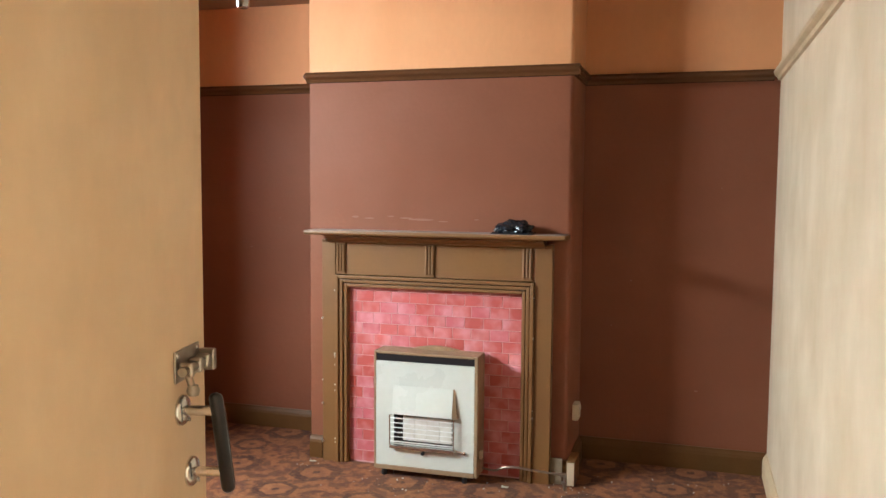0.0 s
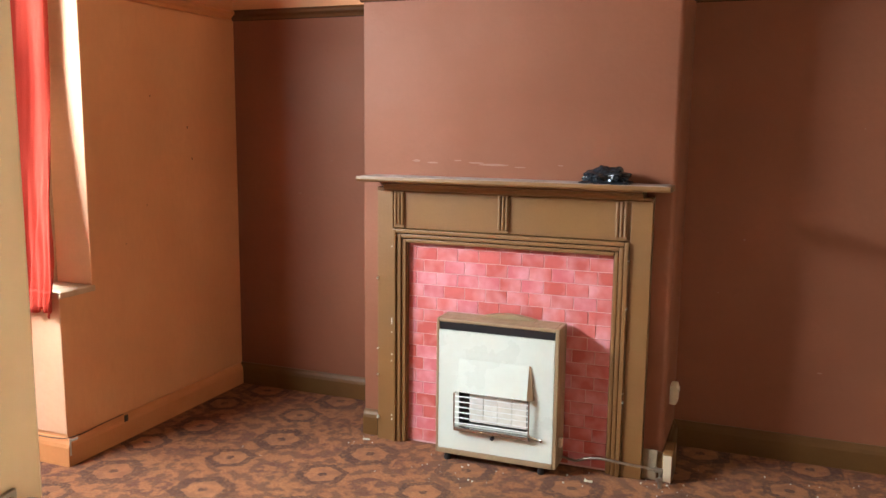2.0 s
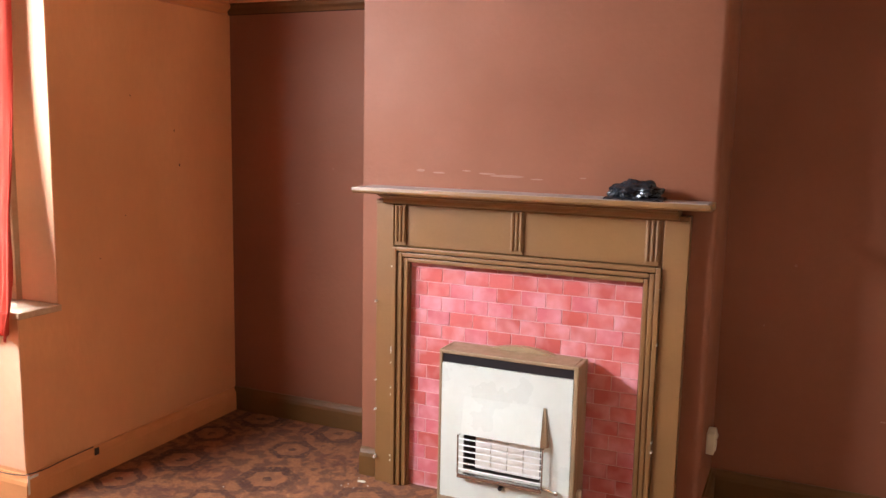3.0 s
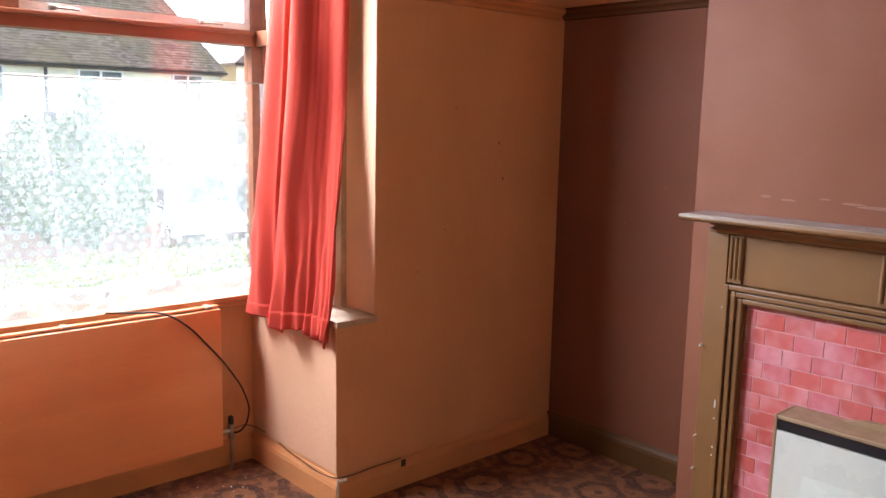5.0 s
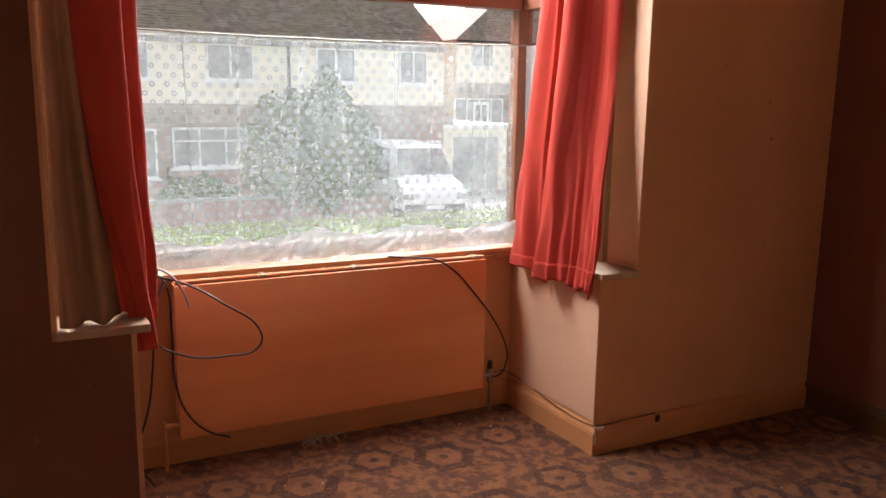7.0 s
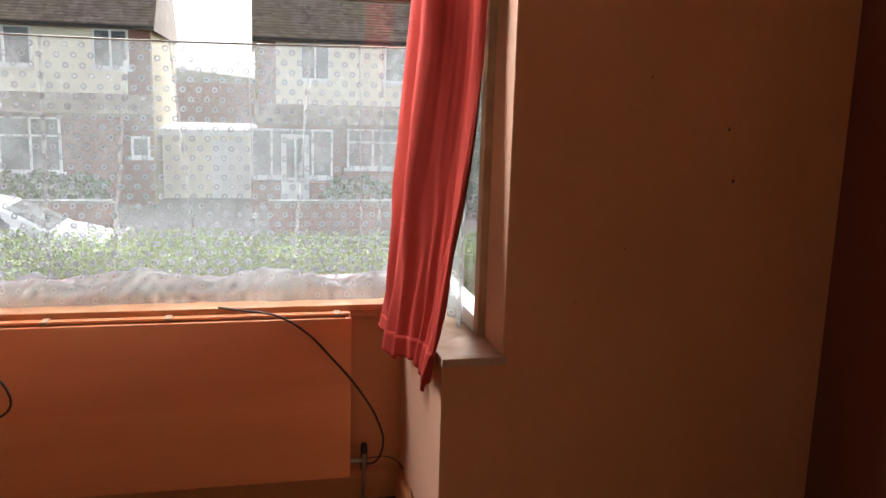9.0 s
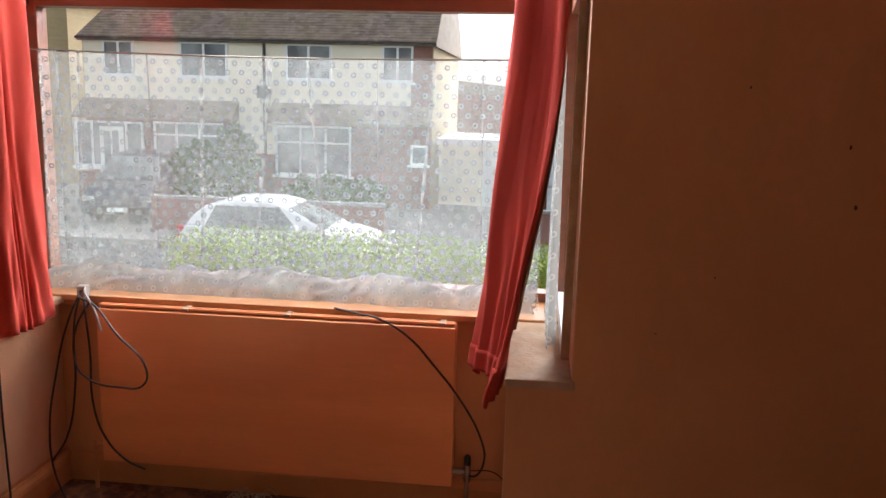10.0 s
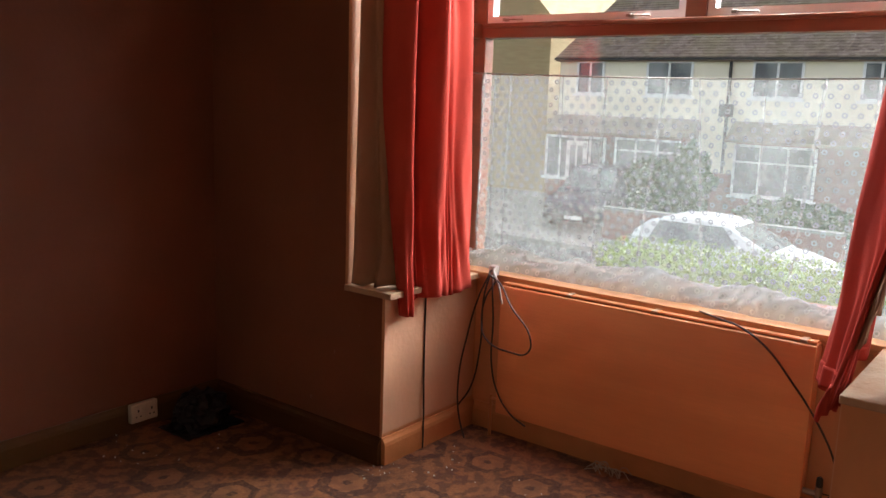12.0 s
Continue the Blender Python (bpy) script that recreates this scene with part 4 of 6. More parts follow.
# ---- fireplace ----
def mantelpiece():
    m = thing("fireplace_surround", "olive-brown painted wooden fire surround with panelled frieze", "fireplace", at=Matrix.Translation((0.011, 0, 0)) @ Matrix.Diagonal((1, 1, 1.0155, 1)))
    lo, hi = -0.055, 1.192
    il, ir, it = 0.105, 1.045, 0.955
    part("pilaster", boxes((lo, 0.024, -0.05, -0.001, 0, 1.18), bevel=0.003), OLIVE, m)
    part("pilaster", boxes((1.103, hi, -0.05, -0.001, 0, 1.18), bevel=0.003), OLIVE, m)
    part("frieze", boxes((0.024, 1.103, -0.045, -0.001, 1.012, 1.18), bevel=0.003), OLIVE, m)
    part("top_board", boxes((lo, hi, -0.056, -0.001, 1.18, 1.195), bevel=0.003), OLIVE, m)
    # stepped moulding round the tiles
    for k, (o, d) in enumerate(((0.0, -0.064), (0.022, -0.055), (0.044, -0.046))):
        w = 0.018
        b = bmesh.new()
        box(b, 0.025 + o, 0.025 + o + w, d, -0.0015, 0, 1.009 - o, 0.004)
        box(b, 1.102 - o - w, 1.102 - o, d, -0.0015, 0, 1.009 - o, 0.004)
        box(b, 0.025 + o + w, 1.102 - o - w, d, -0.0015, 1.009 - o - w, 1.009 - o, 0.004)
        part("moulding", b, OLIVE, m)
        for a, b in ((0.025 + o + w, 0.025 + o + 0.022), (1.102 - o - 0.022, 1.102 - o - w)):
            part("bead", boxes((a, b, d + 0.014, -0.0015, 0, 1.004 - o - w)), OLIVE, m)
    # fluted blocks on the frieze
    for xc in (0.056, 0.553, 1.065):
        blk = part("fluted_block", boxes((xc - 0.026, xc + 0.026, -0.052, -0.045, 1.014, 1.178), bevel=0.002), OLIVE, m)
        for dx in (-0.017, 0.0, 0.017):
            f = bmesh.new()
            tube(f, (xc + dx, -0.053, 1.03), (xc + dx, -0.053, 1.172), 0.0065, seg=8)
            part("reed", f, OLIVE, blk)
    # cove under the shelf and the shelf with rounded nose
    b = bmesh.new()
    extrude_profile(b, [(-0.001, 1.18), (-0.06, 1.18), (-0.075, 1.188), (-0.082, 1.20), (-0.10, 1.21), (-0.125, 1.216), (-0.125, 1.224), (-0.001, 1.224)], "x", -0.01, 1.155)
    part("cove_moulding", b, OLIVE, m)
    b = bmesh.new()
    extrude_profile(b, [(-0.001, 1.224), (-0.158, 1.224), (-0.166, 1.229), (-0.168, 1.236), (-0.164, 1.247), (-0.155, 1.246), (-0.001, 1.246)], "x", -0.105, 1.268)
    part("shelf", b, OLIVE, m, "dusty mantelshelf")
    part("dust_film", boxes((-0.095, 1.256, -0.150, -0.003, 1.2462, 1.2476)), DUST, m, "grey dust film on the shelf")
    b = bmesh.new()
    rnd = random.Random(7)
    for _ in range(22):
        side = rnd.choice((0.025, 0.025, 1.102, -0.05))
        z = rnd.uniform(0.05, 0.98)
        box(b, side - 0.002, side + rnd.uniform(0.001, 0.004), -0.0665, -0.046, z, z + rnd.uniform(0.002, 0.008))
    tagged(part("chipped_paint", b, CRUMB, m, "small pale paint chips"), kind="stuff")


mantelpiece()


def gas_fire():
    g = thing("gas_fire", "white and wood-effect gas fire with chrome grille, standing in the hearth", "gas fire", at=Matrix.Translation((0.009, -0.004, 0)) @ Matrix.Diagonal((1, 1, 1.022, 1)))
    x0, x1, yf, yb, z0, z1 = 0.295, 0.85, -0.168, -0.03, 0.034, 0.64
    part("side_panel", boxes((x0, x0 + 0.012, yf, yb, z0, z1), bevel=0.003), HEATER_WOOD, g)
    part("side_panel", boxes((x1 - 0.018, x1, yf, yb, z0, z1), bevel=0.004), HEATER_WOOD, g)
    part("top_panel", boxes((x0 + 0.012, x1 - 0.018, yf, yb, z1 - 0.014, z1), bevel=0.003), HEATER_WOOD, g)
    part("base_panel", boxes((x0 + 0.012, x1 - 0.018, yf - 0.004, yb, z0, z0 + 0.022), bevel=0.003), HEATER_WOOD, g)
    part("back_panel", boxes((x0 + 0.012, x1 - 0.018, yb - 0.02, yb - 0.002, z0 + 0.022, z1 - 0.014)), SOOT, g)
    part("air_slot", boxes((x0 + 0.013, x1 - 0.019, yf + 0.006, yf + 0.02, z1 - 0.048, z1 - 0.015)), BLACK, g, "black vent slot under the top")
    gx0, gx1, gz0, gz1 = 0.405, 0.72, 0.175, 0.325
    f = boxes((x0 + 0.013, x1 - 0.019, yf, yf + 0.012, gz1, z1 - 0.05), (x0 + 0.013, x1 - 0.019, yf, yf + 0.012, z0 + 0.024, gz0),
              (x0 + 0.013, gx0, yf, yf + 0.012, gz0, gz1), (gx1, x1 - 0.019, yf, yf + 0.012, gz0, gz1))
    part("front_panel", f, WHITE_ENAMEL, g, "white enamel front")
    h = bmesh.new()
    a = [(gx0 - 0.002, yf - 0.001, 0.47), (gx1 + 0.002, yf - 0.001, 0.47), (gx1 + 0.002, yf - 0.028, gz1 + 0.004), (gx0 - 0.002, yf - 0.028, gz1 + 0.004)]
    vs = [h.verts.new(p) for p in a] + [h.verts.new((p[0], yf - 0.0005, p[2])) for p in a]
    for q in ((0, 1, 2, 3), (3, 2, 6, 7), (0, 3, 7, 4), (1, 5, 6, 2)):
        h.faces.new([vs[i] for i in q])
    part("hood", h, WHITE_ENAMEL, g, "white sloping hood over the grille")
    s = bmesh.new()
    p = [s.verts.new(c) for c in ((gx1 + 0.003, yf - 0.002, 0.472), (gx1 + 0.003, yf - 0.030, gz1 + 0.002), (gx1 + 0.003, yf - 0.002, gz1 + 0.002), (gx1 + 0.012, yf - 0.002, 0.472), (gx1 + 0.026, yf - 0.018, gz1 + 0.002), (gx1 + 0.03, yf - 0.002, gz1 + 0.002))]
    for q in ((0, 1, 2), (3, 5, 4), (0, 3, 4, 1), (1, 4, 5, 2), (0, 2, 5, 3)):
        s.faces.new([p[i] for i in q])
    part("hood_cheek", s, HEATER_WOOD, g, "tan hood end plate")
    part("fire_box", boxes((gx0, gx1, yf + 0.05, yf + 0.056, gz0, gz1), (gx0, gx0 + 0.004, yf, yf + 0.05, gz0, gz1), (gx1 - 0.004, gx1, yf, yf + 0.05, gz0, gz1), (gx0 + 0.004, gx1 - 0.004, yf + 0.001, yf + 0.05, gz0, gz0 + 0.004)), SOOT, g)
    for k in range(4):
        xx = gx0 + 0.045 + k * 0.066
        r = bmesh.new()
        box(r, xx, xx + 0.0655, yf + 0.012, yf + 0.048, gz0 + 0.012, gz1 - 0.012, 0.004)
        part("radiant", r, RADIANT, g, "white ceramic radiant")
    for k in range(6):
        z = gz0 + 0.014 + k * 0.0238
        r = bmesh.new()
        tube(r, (gx0 - 0.014, yf - 0.022, z), (gx1 + 0.012, yf - 0.022, z), 0.0028, seg=8)
        part("grille_bar", r, BRIGHT_BAR, g)
    for xx in (gx0 - 0.014, gx1 + 0.012):
        r = bmesh.new()
        tube(r, (xx, yf - 0.022, gz0 - 0.004), (xx, yf - 0.022, gz1 - 0.002), 0.004, seg=8)
        tube(r, (xx, yf - 0.022, gz0 - 0.002), (xx, yf, gz0 - 0.002), 0.003, seg=8)
        tube(r, (xx, yf - 0.022, gz1 - 0.006), (xx, yf, gz1 - 0.006), 0.003, seg=8)
        part("grille_frame", r, CHROME, g)
    part("grille_tray", boxes((gx0 - 0.016, gx1 + 0.014, yf - 0.028, yf + 0.002, gz0 - 0.022, gz0 - 0.004), bevel=0.004), CHROME, g, "chrome tray below the grille")
    k = bmesh.new()
    lathe(k, [(0.010, 0.0), (0.009, 0.014), (0.004, 0.018)], Matrix.Translation((0.565, yf, 0.135)) @ Matrix.Rotation(radians(90), 4, "X"), 14)
    part("knob", k, BLACK, g, "small black knob", smooth=True)
    k = bmesh.new()
    tube(k, (0.735, yf - 0.018, 0.172), (0.785, yf - 0.012, 0.158), 0.004, seg=8)
    lathe(k, [(0.008, 0.0), (0.008, 0.008), (0.003, 0.012)], Matrix.Translation((0.785, yf - 0.005, 0.158)) @ Matrix.Rotation(radians(90), 4, "X"), 12)
    part("lever", k, CHROME, g, "small metal lever", smooth=True)
    # low arched plate behind the top
    a = bmesh.new()
    pts = [(0.47 + 0.26 * i / 16, z1 + 0.001 + 0.019 * math.sin(math.pi * i / 16) ** 0.8) for i in range(17)] + [(0.73, z1 + 0.0005), (0.47, z1 + 0.0005)]
    r0 = [a.verts.new((x, -0.07, z)) for x, z in pts[:17]]
    r1 = [a.verts.new((x, -0.04, z)) for x, z in pts[:17]]
    for i in range(16):
        a.faces.new((r0[i], r0[i + 1], r1[i + 1], r1[i]))
    a.faces.new(r0)
    a.faces.new(list(reversed(r1)))
    part("arched_top", a, HEATER_WOOD, g, "tan arched top plate")
    for xx in (x0 + 0.05, x1 - 0.07):
        for yy in (yf + 0.02, yb - 0.03):
            f = bmesh.new()
            lathe(f, [(0.013, 0.0), (0.016, 0.01), (0.012, 0.022), (0.012, z0)], Matrix.Translation((xx, yy, 0)), 10)
            part("foot", f, BLACK, g, smooth=True)
    part("side_tap", boxes((x1, x1 + 0.014, -0.13, -0.10, 0.12, 0.16), bevel=0.004), WHITE_PLASTIC, g)


gas_fire()


def gas_pipe():
    p = thing("gas_pipe", "bent grey gas pipe with tap at the hearth", "pipe")
    cable("pipe", [(0.86, -0.06, 0.055), (0.93, -0.085, 0.058), (0.97, -0.1, 0.078), (1.02, -0.105, 0.09), (1.14, -0.105, 0.085), (1.265, -0.10, 0.078)], 0.006, STEEL, p)
    b = bmesh.new()
    tube(b, (1.262, -0.10, 0.078), (1.295, -0.098, 0.076), 0.010)
    tube(b, (1.29, -0.098, 0.0), (1.29, -0.098, 0.082), 0.009)
    tube(b, (1.29, -0.098, 0.05), (1.29, -0.13, 0.05), 0.007)
    box(b, 1.276, 1.304, -0.142, -0.128, 0.042, 0.058, 0.003)
    part("tap", b, STEEL, p, "dull metal gas tap", smooth=True)


gas_pipe()
bm = bmesh.new()
box(bm, 1.287, 1.33, -0.035, 0.13, 0.0, 0.125, 0.004)
sk = thing("loose_skirting_block", "short cream-ended skirting block beside the hearth", "skirting block")
part("block", bm, OLIVE, sk)
part("sawn_end", boxes((1.291, 1.326, -0.041, -0.036, 0.004, 0.12)), CREAM, sk, "pale painted end")
sk2 = thing("skirting_offcut", "bare plastered patch at the foot of the chimney breast", "plaster patch")
part("patch", boxes((1.205, BR - 0.02, -0.03, -0.023, 0.0, 0.135), bevel=0.002), PLASTER_DULL, sk2)


def socket(name, label, m, w, h):
    s = thing(name, label, "socket", at=m)
    part("box", boxes((-w / 2, w / 2, -0.03, 0.0, -h / 2, h / 2), bevel=0.004), WHITE_PLASTIC, s)
    for k in (-1, 1) if w > 0.1 else (0,):
        f = part("socket_face", boxes((k * w / 4 - 0.03, k * w / 4 + 0.03, -0.034, -0.03, -0.034, 0.034), bevel=0.002), WHITE_PLASTIC, s)
        part("switch", boxes((k * w / 4 + 0.01, k * w / 4 + 0.022, -0.038, -0.034, 0.008, 0.026)), WHITE_PLASTIC, f)
        part("pin_hole", boxes((k * w / 4 - 0.004, k * w / 4 + 0.004, -0.0346, -0.034, 0.006, 0.018), (k * w / 4 - 0.015, k * w / 4 - 0.007, -0.0346, -0.034, -0.018, -0.012), (k * w / 4 + 0.007, k * w / 4 + 0.015, -0.0346, -0.034, -0.018, -0.012)), BLACK, f)
    return s


socket("wall_socket", "small cream single socket on the chimney breast side", pose(BR, 0.20, 0.325, 0, 0, 90), 0.085, 0.085)
socket("wall_socket", "cream double socket on the wall near the floor", pose(-0.70, S + 0.023, 0.085, 0, 0, 180), 0.14, 0.09)


def crumpled_bag(label, at, size, lift, flap, seed, cloth=BAG):
    """A crumpled bag with a loose flap; the flap gives half sizes and its height, or nothing."""
    b = thing("black_bag", label, "bag")
    sx, sy, sz = size
    off = Vector((seed * 1.7, 0, seed))
    bm = bmesh.new()
    bmesh.ops.create_icosphere(bm, subdivisions=4, radius=1.0)
    for v in bm.verts:
        n = v.co.normalized()
        k = 1 + 0.3 * noise.noise(n * 2.2 + off) + 0.28 * abs(noise.noise(n * 5.5 + Vector((4, 1, 2)) + off)) + 0.1 * noise.noise(n * 11 + off)
        v.co = Vector((n.x * sx * k, n.y * sy * k, max(-sz * 0.667, n.z * sz * k)))
    body = part("crumple", bm, cloth, b)
    body.matrix_basis = Matrix.Translation((at[0], at[1], at[2] + sz * 0.667 + lift))
    f = bmesh.new()
    bmesh.ops.create_grid(f, x_segments=24, y_segments=10, size=1.0)
    for v in f.verts:
        v.co = Vector((at[0] + v.co.x * flap[0], at[1] - 0.005 + v.co.y * flap[1], at[2] + 0.006 + flap[2] * (abs(noise.noise(v.co * 3.0 + off)) + 0.5 * abs(noise.noise(v.co * 8.0)))))
    fl = part("flap", f, cloth, b)
    fl.modifiers.new("thickness", "SOLIDIFY").thickness = 0.005
    for ob in (body, fl):
        for p in ob.data.polygons:
            p.use_smooth = False


crumpled_bag("crumpled black polythene bag on the mantelshelf", (1.012, -0.085, 1.2665), (0.085, 0.05, 0.037), 0.004, (0.103, 0.055, 0.012), 0.0)
crumpled_bag("dark crumpled polythene bag on the floor in the corner", (-0.90, -3.58, 0.0), (0.13, 0.10, 0.10), 0.002, (0.16, 0.12, 0.015), 3.0, BAG_DULL)


# ---- the door ----
def room_door():
    d = thing("door_1", "open cream flush door with black lever handle and surface bolt", "door", kind="structure", at=pose(1.342, S - 0.062, 0.008, 0, 0, 101.0))
    w, th = 0.701, 0.038
    part("leaf", boxes((0, w, -th, 0, 0, 2.0), bevel=0.003), DOOR_CREAM, d)
    for z in (0.25, 1.75):
        part("hinge", boxes((-0.008, 0.004, -0.004, 0.008, z, z + 0.09), bevel=0.002), STEEL, d)
    return d


def door_fittings(d):
    # a pull handle on two rosettes and a sliding bolt, on the face towards the doorway
    f = -0.038
    for x, z in ((0.622, 1.217), (0.648, 1.130)):
        r = bmesh.new()
        lathe(r, [(0.0, 0.0), (0.0195, 0.0), (0.0195, 0.003), (0.017, 0.006), (0.0095, 0.0075), (0.0, 0.0075)], Matrix.Translation((x, f, z)) @ Matrix.Rotation(radians(90), 4, "X"), 22)
        ros = part("rosette", r, CHROME, d, "worn metal handle rosette", smooth=True)
        r = bmesh.new()
        tube(r, (x, f - 0.007, z), (x + 0.002, f - 0.040, z), 0.0065)
        tube(r, (x + 0.006, f - 0.0075, z - 0.013), (x + 0.006, f - 0.009, z - 0.013), 0.003)
        part("stem", r, CHROME, ros, "short metal stem", smooth=True)
    b = bmesh.new()
    for v in box(b, -0.009, 0.009, f - 0.055, f - 0.038, 1.100, 1.242):
        v.co.x += 0.617 + (1.240 - v.co.z) * 0.30
    bmesh.ops.bevel(b, geom=list(b.edges), offset=0.008, segments=3, profile=0.5, affect="EDGES")
    part("lever_handle", b, BLACK, d, "black bar handle hanging at a slant", smooth=True)
    b = bmesh.new()
    for v in box(b, 0.0085, 0.0105, f - 0.053, f - 0.045, 1.108, 1.222):
        v.co.x += 0.617 + (1.240 - v.co.z) * 0.30
    part("handle_inlay", b, CHROME, d, "bright metal inlay")
    # an old slide bolt with its bar, two staples and a drop knob
    x0, x1, z0, z1 = 0.601, 0.675, 1.254, 1.294
    bolt = part("bolt_plate", boxes((x0, x1, f - 0.003, f, z0, z1), bevel=0.001), STEEL, d, "worn metal sliding bolt")
    r = bmesh.new()
    tube(r, (x0 - 0.002, f - 0.012, 1.270), (x1 + 0.006, f - 0.012, 1.270), 0.0062)
    part("bolt_bar", r, STEEL, bolt, smooth=True)
    for xx in (x0 + 0.008, x0 + 0.036, x1 - 0.014):
        part("staple", boxes((xx, xx + 0.010, f - 0.021, f - 0.003, 1.261, 1.280), bevel=0.003), STEEL, bolt)
    r = bmesh.new()
    tube(r, (x0 + 0.014, f - 0.012, 1.266), (x0 + 0.014, f - 0.018, 1.247), 0.0045)
    lathe(r, [(0.0, -0.008), (0.007, -0.006), (0.0085, 0.0), (0.006, 0.007), (0.0, 0.008)], Matrix.Translation((x0 + 0.014, f - 0.019, 1.244)), 12)
    part("bolt_knob", r, STEEL, bolt, smooth=True)
    part("bolt_keep", boxes((x1 + 0.001, x1 + 0.012, f - 0.022, f, 1.256, 1.284), bevel=0.002), STEEL, bolt)
    for xx, zz in ((x0 + 0.006, z1 - 0.006), (x1 - 0.006, z1 - 0.006), (x1 - 0.006, z0 + 0.006)):
        r = bmesh.new()
        lathe(r, [(0.0, 0.0015), (0.003, 0.001), (0.0035, 0.0)], Matrix.Translation((xx, f - 0.003, zz)) @ Matrix.Rotation(radians(90), 4, "X"), 8)
        part("screw", r, CHROME, bolt)


door_fittings(room_door())
structure("door_frame", boxes((1.265, 1.335, S - 0.135, S + 0.015, 0, 2.02), (2.065, 2.135, S - 0.135, S + 0.015, 0, 2.02), (1.265, 2.135, S - 0.135, S + 0.015, 2.02, 2.09), bevel=0.003), RAIL_CREAM, "cream painted door frame", "door frame")


def pendant():
    p = thing("pendant_lamp_holder", "bare metal pendant lamp holder on a cord", "pendant lamp")
    x, y = 0.455, -1.70
    r = bmesh.new()
    lathe(r, [(0.05, C - 0.012), (0.045, C - 0.022), (0.012, C - 0.035), (0.012, C - 0.001)], Matrix.Translation((x, y, 0)))
    part("ceiling_rose", r, WHITE_PLASTIC, p, smooth=True)
    r = bmesh.new()
    tube(r, (x, y, 2.14), (x, y, C - 0.03), 0.004)
    part("cord", r, CABLE, p)
    r = bmesh.new()
    lathe(r, [(0.012, 2.07), (0.019, 2.074), (0.021, 2.085), (0.021, 2.12), (0.014, 2.135), (0.006, 2.145)], Matrix.Translation((x, y, 0)))
    part("lamp_holder", r, CHROME, p, smooth=True)


pendant()


# ---- litter ----
def litter():
    rnd = random.Random(21)
    bm = bmesh.new()
    spots = [((0.45, -0.24), 0.22, 24), ((1.3, -0.12), 0.12, 20), ((-0.1, -0.1), 0.08, 8), ((0.95, -0.12), 0.1, 6), ((1.75, 0.25), 0.35, 20), ((-1.3, -2.3), 0.35, 24), ((-1.1, -2.6), 0.1, 14), ((0.2, -1.4), 1.3, 22), ((-0.6, -3.5), 0.3, 18), ((-1.6, -1.1), 0.2, 18)]
    for (cx, cy), rad, n in spots:
        for _ in range(n):
            a, d = rnd.uniform(0, 6.283), rad * rnd.random() ** 0.5
            s = rnd.choice((0.002, 0.002, 0.003, 0.003, 0.005))
            px, py = cx + d * math.cos(a), cy + d * math.sin(a)
            if py > -0.02 and -0.2 < px < 1.3 or py > 0.38 or px < -1.68:
                continue
            q = bmesh.ops.create_cube(bm, size=1.0)["verts"]
            m = pose(px, py, s * 0.5, rnd.uniform(-30, 30), rnd.uniform(-30, 30), rnd.uniform(0, 360))
            for v in q:
                v.co = m @ Vector((v.co.x * s * rnd.uniform(0.8, 1.6), v.co.y * s, v.co.z * s * 0.9))
    ob = part("plaster_crumbs", bm, CRUMB)
    tagged(ob, "scattered pale plaster crumbs on the carpet", "debris", kind="stuff")
    for nm, at, sx, sy in (("paper_scrap", (1.0, -0.16, 0.004), 0.017, 0.009), ("paper_scrap", (-0.08, -0.1, 0.004), 0.018, 0.007)):
        b = bmesh.new()
        bmesh.ops.create_grid(b, x_segments=6, y_segments=4, size=1.0)
        for v in b.verts:
            v.co = Vector((at[0] + v.co.x * sx, at[1] + v.co.y * sy, at[2] + 0.010 * abs(noise.noise(v.co * 1.7 + Vector((at[0], 0, 0))))))
        o = tagged(part(nm, b, WHITE_PLASTIC), "torn scrap of white paper on the carpet", "paper scrap")
        o.modifiers.new("thickness", "SOLIDIFY").thickness = 0.002
    f = thing("dry_plant_debris", "wisp of dry grey plant fibre at the skirting", "debris")
    for k in range(16):
        a = rnd.uniform(0, 6.28)
        c = (-1.74 + rnd.uniform(-0.03, 0.02), -1.86 + rnd.uniform(-0.07, 0.07), 0.012)
        cable("fibre", [c, (c[0] + 0.02 * math.cos(a), c[1] + 0.03 * math.sin(a), 0.03 + rnd.uniform(0, 0.02)), (c[0] + 0.035 * math.cos(a + 0.5), c[1] + 0.06 * math.sin(a + 0.4), 0.012)], 0.0016, STRAW, f)
    cable("fibre", [(-1.79, -1.80, 0.01), (-1.74, -1.86, 0.03), (-1.70, -1.95, 0.012)], 0.002, STRAW, f)


litter()


# ---- marks on the walls ----
def scuff(name, label, spots, material, axis, plane, seed, out=-0.0006):
    """Thin smears of paint or bare plaster on a wall: (along, z, half length, half height) each."""
    rnd = random.Random(seed)
    bm = bmesh.new()
    for a, z, la, lz in spots:
        rings = []
        ks = [rnd.uniform(0.8, 1.0) for _ in range(14)]
        for d, s in ((0.0, 1.0), (out, 0.8)):
            rows = []
            for i, k in enumerate(ks):
                q = 2 * math.pi * i / 14
                p = (a + la * s * k * math.cos(q), z + lz * s * k * math.sin(q))
                rows.append(bm.verts.new((p[0], plane + d, p[1]) if axis == "x" else (plane + d, p[0], p[1])))
            rings.append(rows)
        for i in range(14):
            bm.faces.new((rings[0][i], rings[0][(i + 1) % 14], rings[1][(i + 1) % 14], rings[1][i]))
        bm.faces.new(rings[1])
    tagged(part(name, bm, material), label, "wall mark", kind="stuff")


